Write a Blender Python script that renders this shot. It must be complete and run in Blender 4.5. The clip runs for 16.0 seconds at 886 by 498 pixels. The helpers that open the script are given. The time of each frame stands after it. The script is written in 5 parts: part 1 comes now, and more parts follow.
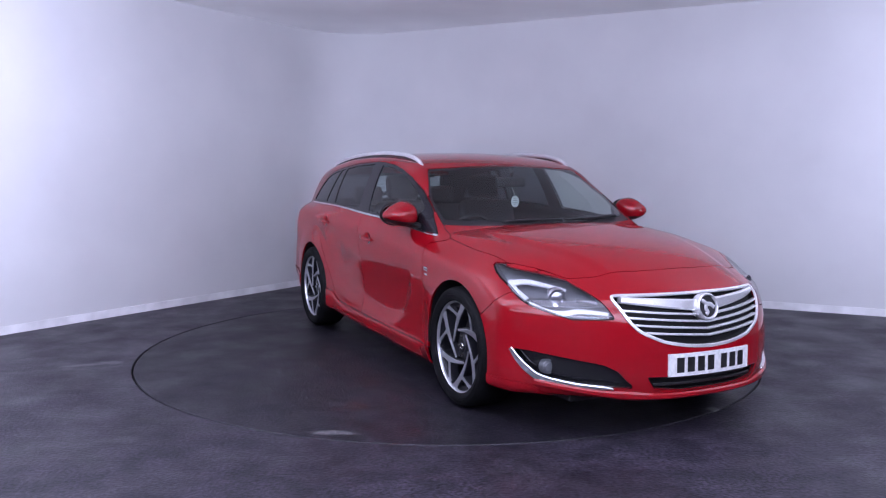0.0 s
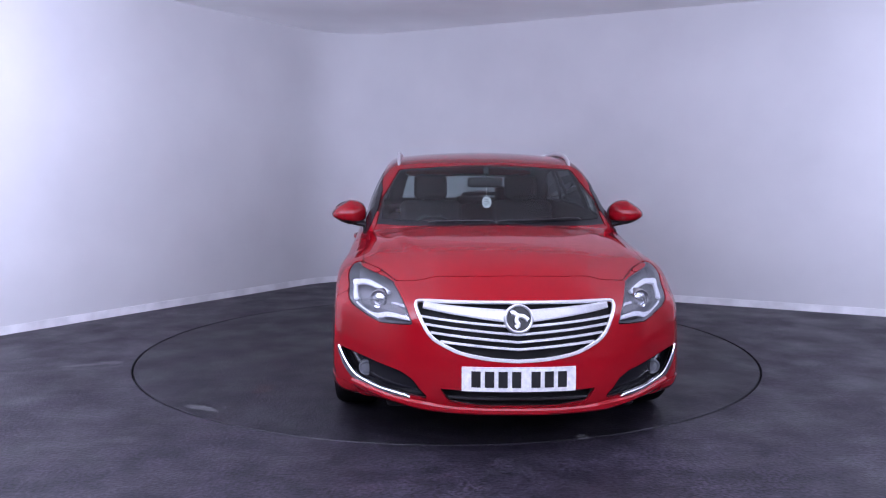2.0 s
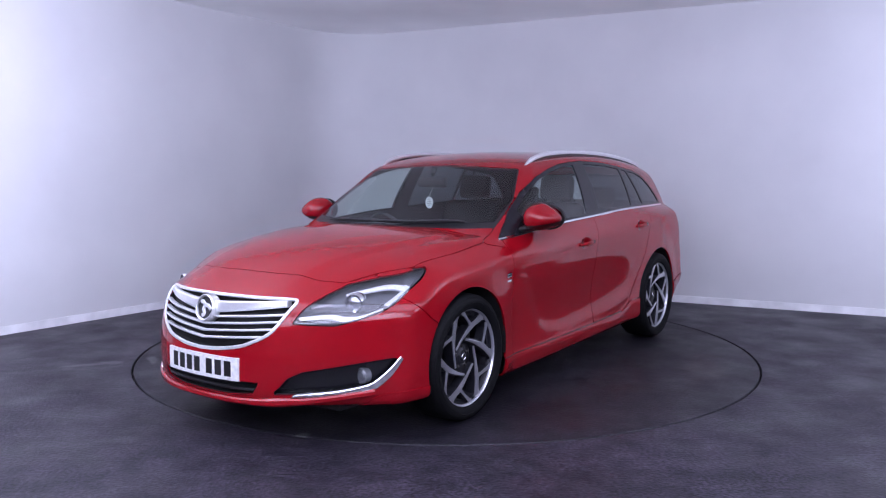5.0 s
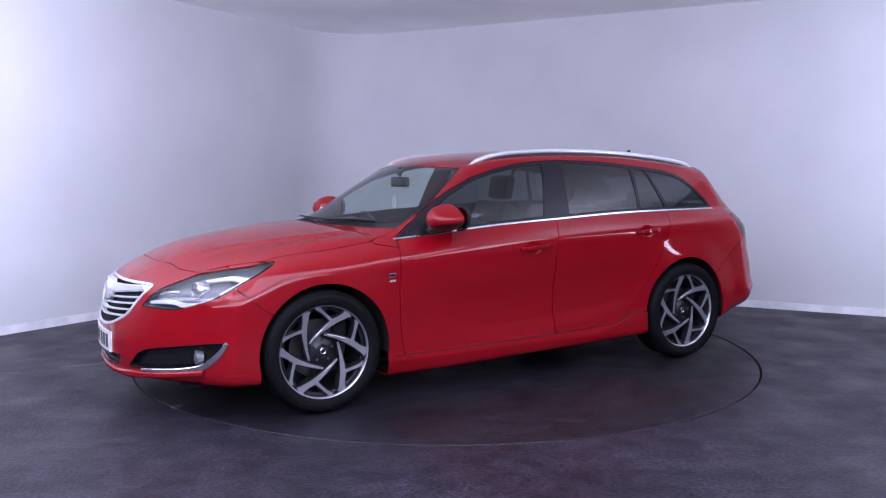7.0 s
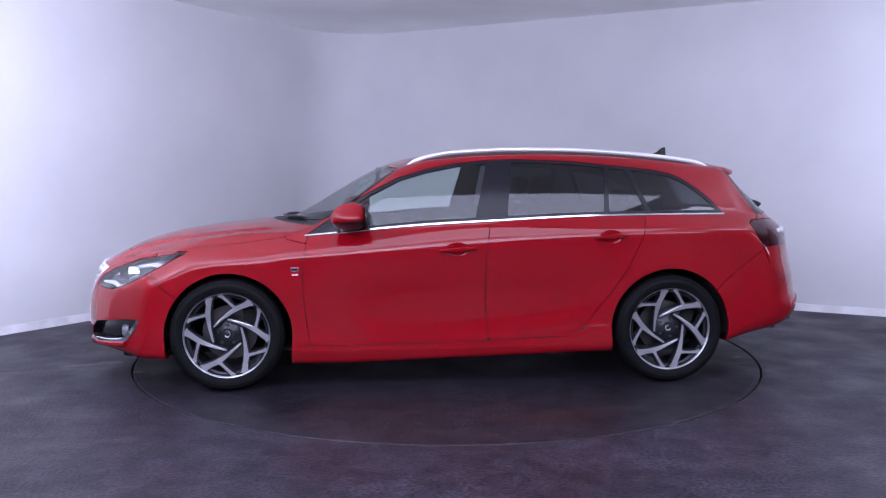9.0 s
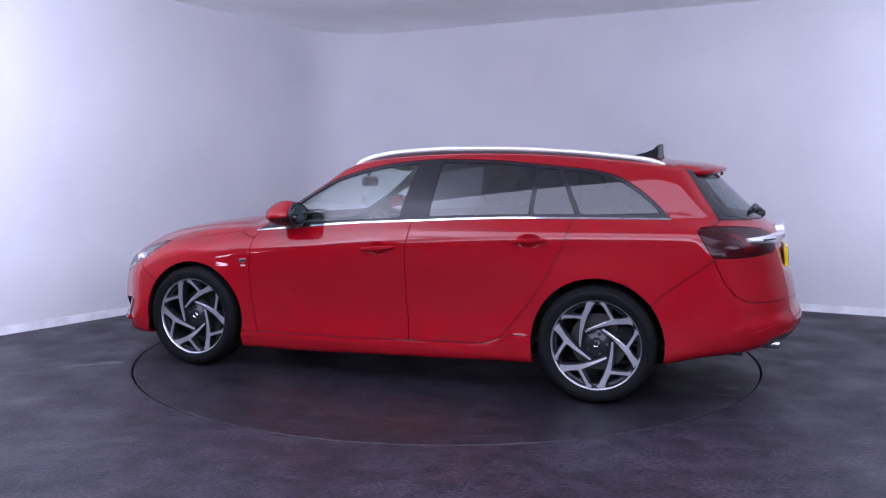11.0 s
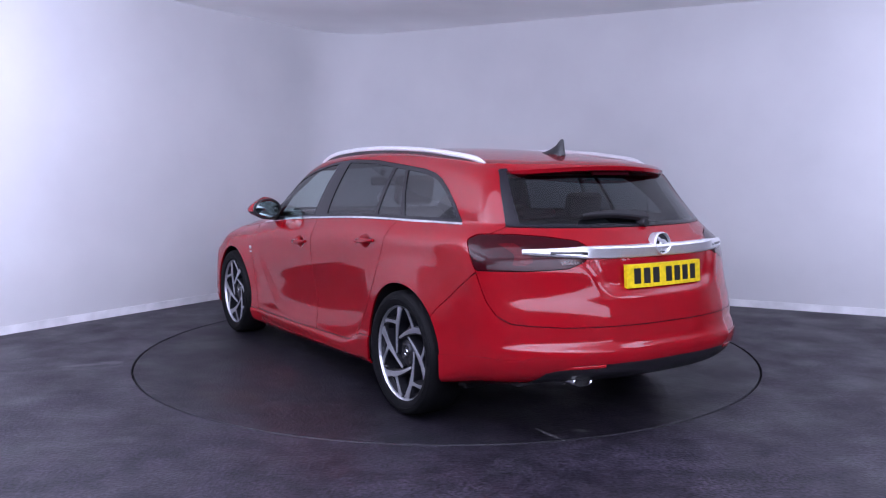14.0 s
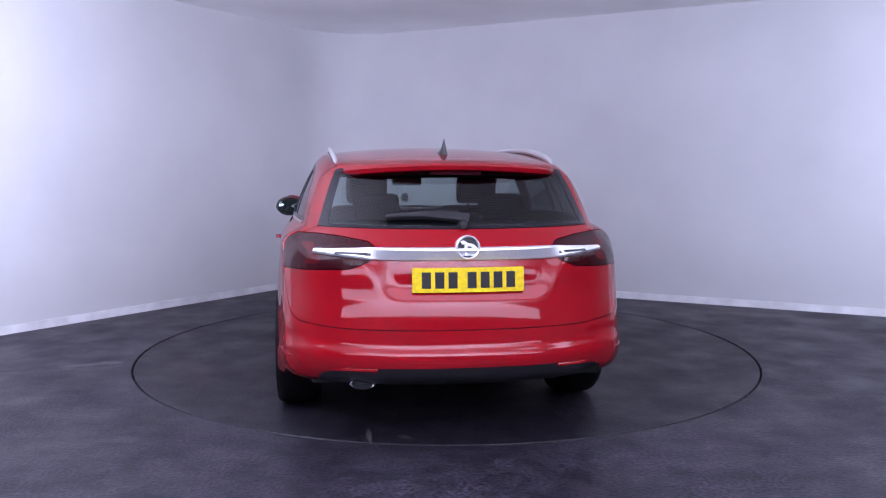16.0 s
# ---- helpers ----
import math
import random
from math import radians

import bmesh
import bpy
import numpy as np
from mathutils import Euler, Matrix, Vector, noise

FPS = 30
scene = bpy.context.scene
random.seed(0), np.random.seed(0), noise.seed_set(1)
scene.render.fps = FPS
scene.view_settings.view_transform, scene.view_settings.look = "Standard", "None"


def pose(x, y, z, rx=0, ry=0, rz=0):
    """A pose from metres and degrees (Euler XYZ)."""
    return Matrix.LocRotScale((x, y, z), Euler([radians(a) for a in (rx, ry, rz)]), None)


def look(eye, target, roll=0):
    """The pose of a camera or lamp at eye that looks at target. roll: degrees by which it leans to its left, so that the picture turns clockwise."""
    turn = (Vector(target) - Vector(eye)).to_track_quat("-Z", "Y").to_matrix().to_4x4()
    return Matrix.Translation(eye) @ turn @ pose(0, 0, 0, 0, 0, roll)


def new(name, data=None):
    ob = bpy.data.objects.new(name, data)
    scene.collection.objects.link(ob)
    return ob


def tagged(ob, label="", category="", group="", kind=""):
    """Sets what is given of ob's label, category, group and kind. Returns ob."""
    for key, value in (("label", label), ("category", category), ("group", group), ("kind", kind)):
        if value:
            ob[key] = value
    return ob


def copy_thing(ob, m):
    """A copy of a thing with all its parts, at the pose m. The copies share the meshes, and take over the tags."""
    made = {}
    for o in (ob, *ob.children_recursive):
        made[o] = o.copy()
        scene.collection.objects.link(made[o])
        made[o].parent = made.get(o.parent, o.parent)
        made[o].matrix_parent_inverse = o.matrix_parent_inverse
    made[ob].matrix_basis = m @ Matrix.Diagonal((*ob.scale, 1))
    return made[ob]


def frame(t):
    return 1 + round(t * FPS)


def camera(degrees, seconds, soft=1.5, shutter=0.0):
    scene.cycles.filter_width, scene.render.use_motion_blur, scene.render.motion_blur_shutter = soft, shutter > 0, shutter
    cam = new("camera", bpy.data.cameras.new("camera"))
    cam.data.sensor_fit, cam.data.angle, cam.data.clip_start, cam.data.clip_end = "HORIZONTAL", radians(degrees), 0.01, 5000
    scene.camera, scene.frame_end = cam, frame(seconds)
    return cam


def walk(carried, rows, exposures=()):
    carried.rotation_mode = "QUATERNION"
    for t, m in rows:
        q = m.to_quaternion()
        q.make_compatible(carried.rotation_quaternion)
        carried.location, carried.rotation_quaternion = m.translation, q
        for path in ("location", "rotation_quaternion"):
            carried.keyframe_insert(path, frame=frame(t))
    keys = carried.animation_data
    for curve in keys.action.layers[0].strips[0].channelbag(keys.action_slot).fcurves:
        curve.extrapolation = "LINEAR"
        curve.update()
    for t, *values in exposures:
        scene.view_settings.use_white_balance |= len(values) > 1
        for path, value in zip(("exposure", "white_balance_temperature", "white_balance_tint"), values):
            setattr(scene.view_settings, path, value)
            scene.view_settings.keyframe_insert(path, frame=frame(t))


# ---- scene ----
# camera: stands still on a tripod in front of the turntable
cam = camera(58.103, 16.0, soft=1.2)
CAMERA_POSE = pose(0, -5.976, 1.3074, 90 - 5.387, 0, 0.245) @ pose(0, 0, 0, 0, 0, 0.096)
walk(cam, [(0.0, CAMERA_POSE), (16.0, CAMERA_POSE)], exposures=[(0.0, 0.0), (16.0, 0.0)])

TURN_START, TURN_RATE = -63.531, -12.3553   # degrees, degrees a second
CAR_X, CAR_Y = 0.062, 0.256                # the car's middle on the turntable
CORNER = (-1.29, 3.93)
LEFT_DIR, RIGHT_DIR = (-0.545, -0.838), (0.899, -0.438)
CEILING = 2.96

# world: a closed room, nearly no light from outside
world = bpy.data.worlds.new("world")
scene.world = world
world.use_nodes = True
world.node_tree.nodes["Background"].inputs[0].default_value = (0.6, 0.65, 0.8, 1)
world.node_tree.nodes["Background"].inputs[1].default_value = 0.02


def unseen_lamp(eye, target, sx, sy, power):
    """An area lamp out of view: ceiling panel, strip behind the camera, or added fill."""
    data = bpy.data.lights.new("unseen_lamp", "AREA")
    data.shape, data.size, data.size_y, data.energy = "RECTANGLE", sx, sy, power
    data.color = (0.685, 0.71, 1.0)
    ob = new("unseen_lamp", data)
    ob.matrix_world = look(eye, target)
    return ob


# added fills, aimed up past the car, to brighten the left and right walls
unseen_lamp((-3.1, -2.9, 1.2), (-3.75, -1.9, 3.1), 1.8, 1.6, 262)
unseen_lamp((4.9, -2.0, 1.2), (5.05, -0.8, 3.1), 1.8, 1.6, 158)
# assumed ceiling panel and strip behind the camera, for soft reflections on the car
unseen_lamp((0.2, -3.6, 2.9), (0.2, -3.55, 0.0), 5.6, 1.8, 112)
unseen_lamp((0.0, -6.9, 2.3), (0.0, 1.0, 2.8), 12.0, 0.65, 132)
# added uplight behind the camera, hidden from the car, to brighten the ceiling
unseen_lamp((0.0, -7.0, 1.75), (0.0, -6.95, 3.0), 7.0, 1.0, 600)
# assumed side panels under the ceiling, out of view
unseen_lamp((-4.6, -3.9, 2.9), (-4.6, -3.85, 0.0), 2.4, 1.2, 55)
unseen_lamp((5.2, -3.9, 2.9), (5.2, -3.85, 0.0), 2.4, 1.2, 55)


# ---- materials ----
def node_material(name):
    m = bpy.data.materials.new(name)
    m.use_nodes = True
    nt = m.node_tree
    return m, nt, nt.nodes["Principled BSDF"]


def noise_mix(nt, scale, a, b, lo=0.35, hi=0.65, detail=6, coords="Object", stretch=(1, 1, 1)):
    """A colour between a and b by noise."""
    tc = nt.nodes.new("ShaderNodeTexCoord")
    mp = nt.nodes.new("ShaderNodeMapping")
    mp.inputs["Scale"].default_value = stretch
    nz = nt.nodes.new("ShaderNodeTexNoise")
    nz.inputs["Scale"].default_value, nz.inputs["Detail"].default_value = scale, detail
    ramp = nt.nodes.new("ShaderNodeValToRGB")
    ramp.color_ramp.elements[0].position, ramp.color_ramp.elements[1].position = lo, hi
    ramp.color_ramp.elements[0].color, ramp.color_ramp.elements[1].color = (*a, 1), (*b, 1)
    nt.links.new(tc.outputs[coords], mp.inputs[0])
    nt.links.new(mp.outputs[0], nz.inputs["Vector"])
    nt.links.new(nz.outputs["Fac"], ramp.inputs[0])
    return ramp.outputs[0], nz.outputs["Fac"]


def bump(nt, bsdf, height, strength, distance):
    b = nt.nodes.new("ShaderNodeBump")
    b.inputs["Strength"].default_value, b.inputs["Distance"].default_value = strength, distance
    nt.links.new(height, b.inputs["Height"])
    nt.links.new(b.outputs[0], bsdf.inputs["Normal"])


def plain(name, colour, rough=0.5, metal=0.0, grain=0.0, scale=60, coat=0.0):
    m, nt, b = node_material(name)
    b.inputs["Roughness"].default_value, b.inputs["Metallic"].default_value = rough, metal
    if coat:
        b.inputs["Coat Weight"].default_value, b.inputs["Coat Roughness"].default_value = coat, 0.045
    v = 0.88
    c, f = noise_mix(nt, scale, [k * v for k in colour], [min(1, k / v) for k in colour])
    nt.links.new(c, b.inputs["Base Color"])
    if grain:
        bump(nt, b, f, grain, 0.002)
    return m


RED = plain("red_paint", (0.268, 0.0026, 0.0080), 0.32, 0.0, 0, 900, 1.0)
RED.node_tree.nodes["Principled BSDF"].inputs["Coat IOR"].default_value = 1.50
RED.node_tree.nodes["Principled BSDF"].inputs["Specular IOR Level"].default_value = 0.0
BLACK = plain("black_plastic", (0.012, 0.012, 0.014), 0.42, 0, 0.15, 400)
GLOSS_BLACK = plain("gloss_black", (0.008, 0.008, 0.010), 0.16, 0, 0, 100, 0.0)
PILLAR = plain("pillar_film", (0.014, 0.013, 0.017), 0.22, 0, 0, 200)
PILLAR.node_tree.nodes["Principled BSDF"].inputs["Specular IOR Level"].default_value = 0.3
SEAL = plain("rubber_seal", (0.01, 0.01, 0.011), 0.6, 0, 0, 100)
CHROME = plain("chrome", (0.82, 0.82, 0.85), 0.09, 1.0, 0, 30)
SATIN = plain("satin_aluminium", (0.80, 0.80, 0.82), 0.34, 0.7, 0, 300)
RUBBER = plain("tyre_rubber", (0.006, 0.006, 0.007), 0.62, 0, 0.3, 200)
RUBBER.node_tree.nodes["Principled BSDF"].inputs["Specular IOR Level"].default_value = 0.10
ALLOY = plain("machined_alloy", (0.58, 0.58, 0.61), 0.30, 0.85, 0, 500)
ALLOY_DARK = plain("anthracite_alloy", (0.022, 0.022, 0.028), 0.35, 0.4, 0, 200, 0.1)
LINER = plain("wheel_arch_liner", (0.008, 0.008, 0.009), 0.9, 0, 0.3, 100)
BRAKE = plain("brake_steel", (0.12, 0.115, 0.115), 0.4, 0.9, 0.1, 300)
FABRIC = plain("seat_fabric", (0.022, 0.022, 0.026), 0.9, 0, 0.4, 700)
TRIM = plain("interior_plastic", (0.018, 0.018, 0.02), 0.65, 0, 0.3, 500)
HEADLINING = plain("headlining", (0.16, 0.16, 0.165), 0.95, 0, 0.2, 500)
# dark teal base colour stands in for a dim reflection in the glass
MIRROR = plain("mirror_glass", (0.13, 0.17, 0.17), 0.03, 1.0, 0, 5)
PLATE_WHITE = plain("white_plate", (0.72, 0.72, 0.72), 0.35, 0, 0, 50, 0.3)
PLATE_YELLOW = plain("yellow_plate", (0.78, 0.56, 0.008), 0.35, 0, 0, 50, 0.3)
INK = plain("plate_ink", (0.012, 0.012, 0.014), 0.4)
PAPER = plain("white_card", (0.75, 0.75, 0.74), 0.7)
LAMP_GREY = plain("lamp_reflector", (0.55, 0.56, 0.6), 0.2, 0.9, 0, 80)
WHITE_LENS = plain("white_light_guide", (0.75, 0.76, 0.8), 0.25, 0.0, 0, 80, 0.4)


def glass(name, tint, gloss_rough=0.0):
    """Thin tinted pane: see-through, with mirror gloss by Fresnel."""
    m = bpy.data.materials.new(name)
    m.use_nodes = True
    nt = m.node_tree
    nt.nodes.remove(nt.nodes["Principled BSDF"])
    tr = nt.nodes.new("ShaderNodeBsdfTransparent")
    tr.inputs[0].default_value = (*tint, 1)
    gl = nt.nodes.new("ShaderNodeBsdfGlossy")
    gl.inputs["Roughness"].default_value = gloss_rough
    lw = nt.nodes.new("ShaderNodeLayerWeight")
    lw.inputs[0].default_value = 0.5
    pw = nt.nodes.new("ShaderNodeMath")
    pw.operation = "POWER"
    pw.inputs[1].default_value = 5.0
    fr = nt.nodes.new("ShaderNodeMath")
    fr.operation = "MULTIPLY_ADD"
    fr.inputs[1].default_value, fr.inputs[2].default_value = 0.92, 0.08
    nt.links.new(lw.outputs["Facing"], pw.inputs[0])
    nt.links.new(pw.outputs[0], fr.inputs[0])
    mx = nt.nodes.new("ShaderNodeMixShader")
    nt.links.new(fr.outputs[0], mx.inputs[0])
    nt.links.new(tr.outputs[0], mx.inputs[1])
    nt.links.new(gl.outputs[0], mx.inputs[2])
    nt.links.new(mx.outputs[0], nt.nodes["Material Output"].inputs[0])
    return m


GLASS = glass("clear_glass", (0.76, 0.85, 0.82))
PRIVACY = glass("privacy_glass", (0.12, 0.137, 0.148))
TAIL_GLASS = glass("tinted_tail_glass", (0.46, 0.53, 0.54))
LENS = glass("lamp_lens", (0.92, 0.93, 0.95))
TAIL_LENS = plain("smoked_red_lens", (0.030, 0.0014, 0.0036), 0.10, 0, 0, 20)
TAIL_LENS.node_tree.nodes["Principled BSDF"].inputs["Specular IOR Level"].default_value = 0.25
REFLECTOR_RED = plain("red_reflector", (0.45, 0.004, 0.01), 0.2, 0, 0, 200, 0.5)


def wall_material():
    m, nt, b = node_material("white_wall_sheet")
    c, f = noise_mix(nt, 1.3, (0.60, 0.60, 0.612), (0.66, 0.66, 0.667), 0.3, 0.7)
    nt.links.new(c, b.inputs["Base Color"])
    b.inputs["Roughness"].default_value = 0.62
    fine, g = noise_mix(nt, 240, (0, 0, 0), (1, 1, 1))
    bump(nt, b, g, 0.08, 0.001)
    return m


def floor_material(name, tone, spots=()):
    """Dark grey coated floor: mottled, worn, half glossy."""
    m, nt, b = node_material(name)
    c1, f1 = noise_mix(nt, 1.1, [k * 0.75 for k in tone], [k * 1.25 for k in tone], 0.32, 0.70, 10)
    c2, f2 = noise_mix(nt, 55, (0.32, 0.32, 0.32), (2.0, 1.98, 2.1), 0.38, 0.64, 10)
    mul = nt.nodes.new("ShaderNodeMix")
    mul.data_type, mul.blend_type = "RGBA", "MULTIPLY"
    mul.inputs[0].default_value = 1.0
    nt.links.new(c1, mul.inputs[6])
    nt.links.new(c2, mul.inputs[7])
    # hand-sized mottling, rusty to violet
    c4, _ = noise_mix(nt, 7.5, (0.58, 0.60, 0.66), (1.55, 1.44, 1.52), 0.36, 0.66, 8)
    mul2 = nt.nodes.new("ShaderNodeMix")
    mul2.data_type, mul2.blend_type = "RGBA", "MULTIPLY"
    mul2.inputs[0].default_value = 1.0
    nt.links.new(mul.outputs[2], mul2.inputs[6])
    nt.links.new(c4, mul2.inputs[7])
    # pale scuffs, long and thin
    c3, f3 = noise_mix(nt, 1.7, (0, 0, 0), (0.16, 0.16, 0.16), 0.58, 0.80, 12, "Object", (2.0, 4.0, 1))
    add = nt.nodes.new("ShaderNodeMix")
    add.data_type, add.blend_type = "RGBA", "MIX"
    add.inputs[7].default_value = (0.13, 0.13, 0.135, 1)
    nt.links.new(c3, add.inputs[0])
    nt.links.new(mul2.outputs[2], add.inputs[6])
    colour = add.outputs[2]
    tc = nt.nodes.new("ShaderNodeTexCoord")
    _, ragged = noise_mix(nt, 5.0, (0, 0, 0), (1, 1, 1), 0.4, 0.6, 10)
    for sx, sy, rx, ry, turn, paint, strength in spots:
        # one worn patch: an oval with a ragged, broken edge
        mp = nt.nodes.new("ShaderNodeMapping")
        mp.vector_type = "TEXTURE"
        mp.inputs["Location"].default_value = (sx, sy, 0)
        mp.inputs["Rotation"].default_value = (0, 0, radians(turn))
        mp.inputs["Scale"].default_value = (rx, ry, 1)
        ln = nt.nodes.new("ShaderNodeVectorMath")
        ln.operation = "LENGTH"
        nt.links.new(tc.outputs["Object"], mp.inputs[0])
        nt.links.new(mp.outputs[0], ln.inputs[0])
        sub = nt.nodes.new("ShaderNodeMath")
        sub.operation = "MULTIPLY_ADD"
        sub.inputs[1].default_value = 2.6
        nt.links.new(ragged, sub.inputs[0])
        neg = nt.nodes.new("ShaderNodeMath")
        neg.operation = "MULTIPLY"
        neg.inputs[1].default_value = -1.0
        nt.links.new(ln.outputs["Value"], neg.inputs[0])
        nt.links.new(neg.outputs[0], sub.inputs[2])
        rp = nt.nodes.new("ShaderNodeMapRange")
        rp.inputs["From Min"].default_value, rp.inputs["From Max"].default_value = 0.55, 0.95
        rp.inputs["To Max"].default_value = strength
        nt.links.new(sub.outputs[0], rp.inputs["Value"])
        mx = nt.nodes.new("ShaderNodeMix")
        mx.data_type = "RGBA"
        mx.inputs[7].default_value = (*paint, 1)
        nt.links.new(rp.outputs[0], mx.inputs[0])
        nt.links.new(colour, mx.inputs[6])
        colour = mx.outputs[2]
    nt.links.new(colour, b.inputs["Base Color"])
    r, _ = noise_mix(nt, 2.4, (0.38, 0.38, 0.38), (0.60, 0.60, 0.60), 0.34, 0.66, 10)
    nt.links.new(r, b.inputs["Roughness"])
    b.inputs["Specular IOR Level"].default_value = 0.36
    bump(nt, b, f2, 0.8, 0.004)
    return m


WALL = wall_material()
WALL_GREY = plain("grey_wall", (0.20, 0.20, 0.205), 0.8, 0, 0.1, 4)
CEIL = plain("white_ceiling", (0.88, 0.88, 0.885), 0.8, 0, 0.05, 0.35)
SKIRT = plain("white_skirting", (0.78, 0.78, 0.79), 0.35, 0, 0, 5)
PALE, DARK_RUST = (0.15, 0.15, 0.155), (0.030, 0.012, 0.012)
FLOOR = floor_material("grey_floor_coating", (0.018, 0.0158, 0.0215), [(-2.45, -0.62, 0.22, 0.07, 20, PALE, 0.5), (-3.0, -0.9, 0.4, 0.06, 20, PALE, 0.25), (2.13, -1.77, 0.02, 0.012, 0, (0.006, 0.006, 0.006), 1.0), (-1.6, -1.85, 0.25, 0.07, -30, (0.010, 0.010, 0.010), 0.7)])
# base tone set below the floor's, deepening the shade under the car
TABLE = floor_material("grey_turntable_coating", (0.0098, 0.0089, 0.0122), [(1.60, -1.38, 0.16, 0.05, 60, PALE, 0.55), (1.17, -1.15, 0.13, 0.10, 30, DARK_RUST, 0.8), (-2.05, 0.52, 0.10, 0.06, 20, PALE, 0.6), (-1.98, 0.70, 0.13, 0.015, 0, PALE, 0.6), (2.12, 0.62, 0.06, 0.05, 10, PALE, 0.7), (-0.5, 1.8, 0.5, 0.2, 10, DARK_RUST, 0.35)])
GAP = plain("dark_gap", (0.004, 0.004, 0.004), 0.9)


# ---- building helpers ----
def mesh_object(name, verts, faces, mat, parent=None, label="", smooth=True, normals=None):
    me = bpy.data.meshes.new(name)
    me.from_pydata([tuple(v) for v in verts], [], [tuple(f) for f in faces])
    me.materials.append(mat)
    if smooth:
        me.polygons.foreach_set("use_smooth", [True] * len(me.polygons))
    if normals is not None:
        me.normals_split_custom_set_from_vertices([tuple(n) for n in normals])
    ob = new(name, me)
    if parent is not None:
        ob.parent = parent
    if label:
        tagged(ob, label)
    return ob


def part(name, bm, material, parent, label="", smooth=True):
    me = bpy.data.meshes.new(name)
    bmesh.ops.recalc_face_normals(bm, faces=bm.faces[:])
    bm.to_mesh(me)
    bm.free()
    me.materials.append(material)
    if smooth:
        me.polygons.foreach_set("use_smooth", [True] * len(me.polygons))
        me.set_sharp_from_angle(angle=radians(38))
    ob = new(name, me)
    if parent is not None:
        ob.parent = parent
    if label:
        tagged(ob, label)
    return ob


def box_bm(x0, x1, y0, y1, z0, z1, bevel=0.0, segments=2):
    bm = bmesh.new()
    bmesh.ops.create_cube(bm, size=1)
    for v in bm.verts:
        v.co = ((x0 + x1) / 2 + v.co.x * (x1 - x0), (y0 + y1) / 2 + v.co.y * (y1 - y0), (z0 + z1) / 2 + v.co.z * (z1 - z0))
    if bevel:
        bmesh.ops.bevel(bm, geom=bm.edges[:], offset=bevel, segments=segments, affect="EDGES", profile=0.5)
    return bm


def lathe_bm(profile, steps=48, axis="y", centre=(0, 0, 0)):
    """Turns (radius, along) pairs round an axis."""
    bm = bmesh.new()
    rings = []
    for r, a in profile:
        ring = []
        for i in range(steps):
            c, s = math.cos(2 * math.pi * i / steps) * r, math.sin(2 * math.pi * i / steps) * r
            p = {"y": (c, a, s), "x": (a, c, s), "z": (c, s, a)}[axis]
            ring.append(bm.verts.new([p[k] + centre[k] for k in range(3)]))
        rings.append(ring)
    for a, b in zip(rings, rings[1:]):
        for i in range(steps):
            bm.faces.new((a[i], a[(i + 1) % steps], b[(i + 1) % steps], b[i]))
    for ring, r in ((rings[0], profile[0][0]), (rings[-1], profile[-1][0])):
        if r > 1e-5 and tuple(profile[0]) != tuple(profile[-1]):
            bm.faces.new(ring)
    bmesh.ops.remove_doubles(bm, verts=bm.verts[:], dist=1e-5)
    return bm


def tube_bm(points, radius, steps=10, flat=1.0, taper=None, up=(0, 0, 1)):
    """A round or flattened bar along points; taper gives a factor for each point."""
    bm = bmesh.new()
    pts = [Vector(p) for p in points]
    rings = []
    for i, p in enumerate(pts):
        d = (pts[min(i + 1, len(pts) - 1)] - pts[max(i - 1, 0)]).normalized()
        side = d.cross(Vector(up)).normalized()
        top = side.cross(d)
        k = radius * (taper[i] if taper else 1)
        rings.append([bm.verts.new(p + side * math.cos(2 * math.pi * j / steps) * k + top * math.sin(2 * math.pi * j / steps) * k * flat) for j in range(steps)])
    for a, b in zip(rings, rings[1:]):
        for j in range(steps):
            bm.faces.new((a[j], a[(j + 1) % steps], b[(j + 1) % steps], b[j]))
    bm.faces.new(rings[0])
    bm.faces.new(rings[-1])
    return bm


def thing(name, label, category, group=""):
    ob = new(name)
    ob.empty_display_size = 0.1
    return tagged(ob, label, category, group)


def spline(points, n):
    """n points on a Catmull-Rom curve through the given ones."""
    p = np.array([points[0], *points, points[-1]], float)
    out = []
    for t in np.linspace(0, len(points) - 1, n):
        i = min(int(t), len(points) - 2)
        u = t - i
        a, b, c, d = p[i], p[i + 1], p[i + 2], p[i + 3]
        out.append(0.5 * (2 * b + (c - a) * u + (2 * a - 5 * b + 4 * c - d) * u * u + (3 * b - a - 3 * c + d) * u ** 3))
    return np.array(out)


# ---- the room ----
def wall_path():
    """Plan of the walls' inner face: two long walls that meet in a rounded corner, closed behind the camera."""
    c, l, r = Vector(CORNER), Vector(LEFT_DIR), Vector(RIGHT_DIR)
    a, b = c + l * 0.8, c + r * 0.8
    pts = [c + l * 13.0, c + l * 5.6]
    for i in range(25):
        u = i / 24
        pts.append(a * (1 - u) ** 2 + c * 2 * u * (1 - u) + b * u * u)
    pts += [c + r * 7.2, c + r * 12.0, c + r * 12.0 + l * 13.0]
    return pts


def outset(pts, d):
    out, n = [], len(pts)
    for i in range(n):
        p, q, s = pts[i - 1], pts[i], pts[(i + 1) % n]
        e, f = (q - p).normalized(), (s - q).normalized()
        m = Vector((-e.y, e.x)) + Vector((-f.y, f.x))
        m = m.normalized() / max(0.3, math.cos(e.angle(f) / 2))
        out.append(q + m * d)
    return out


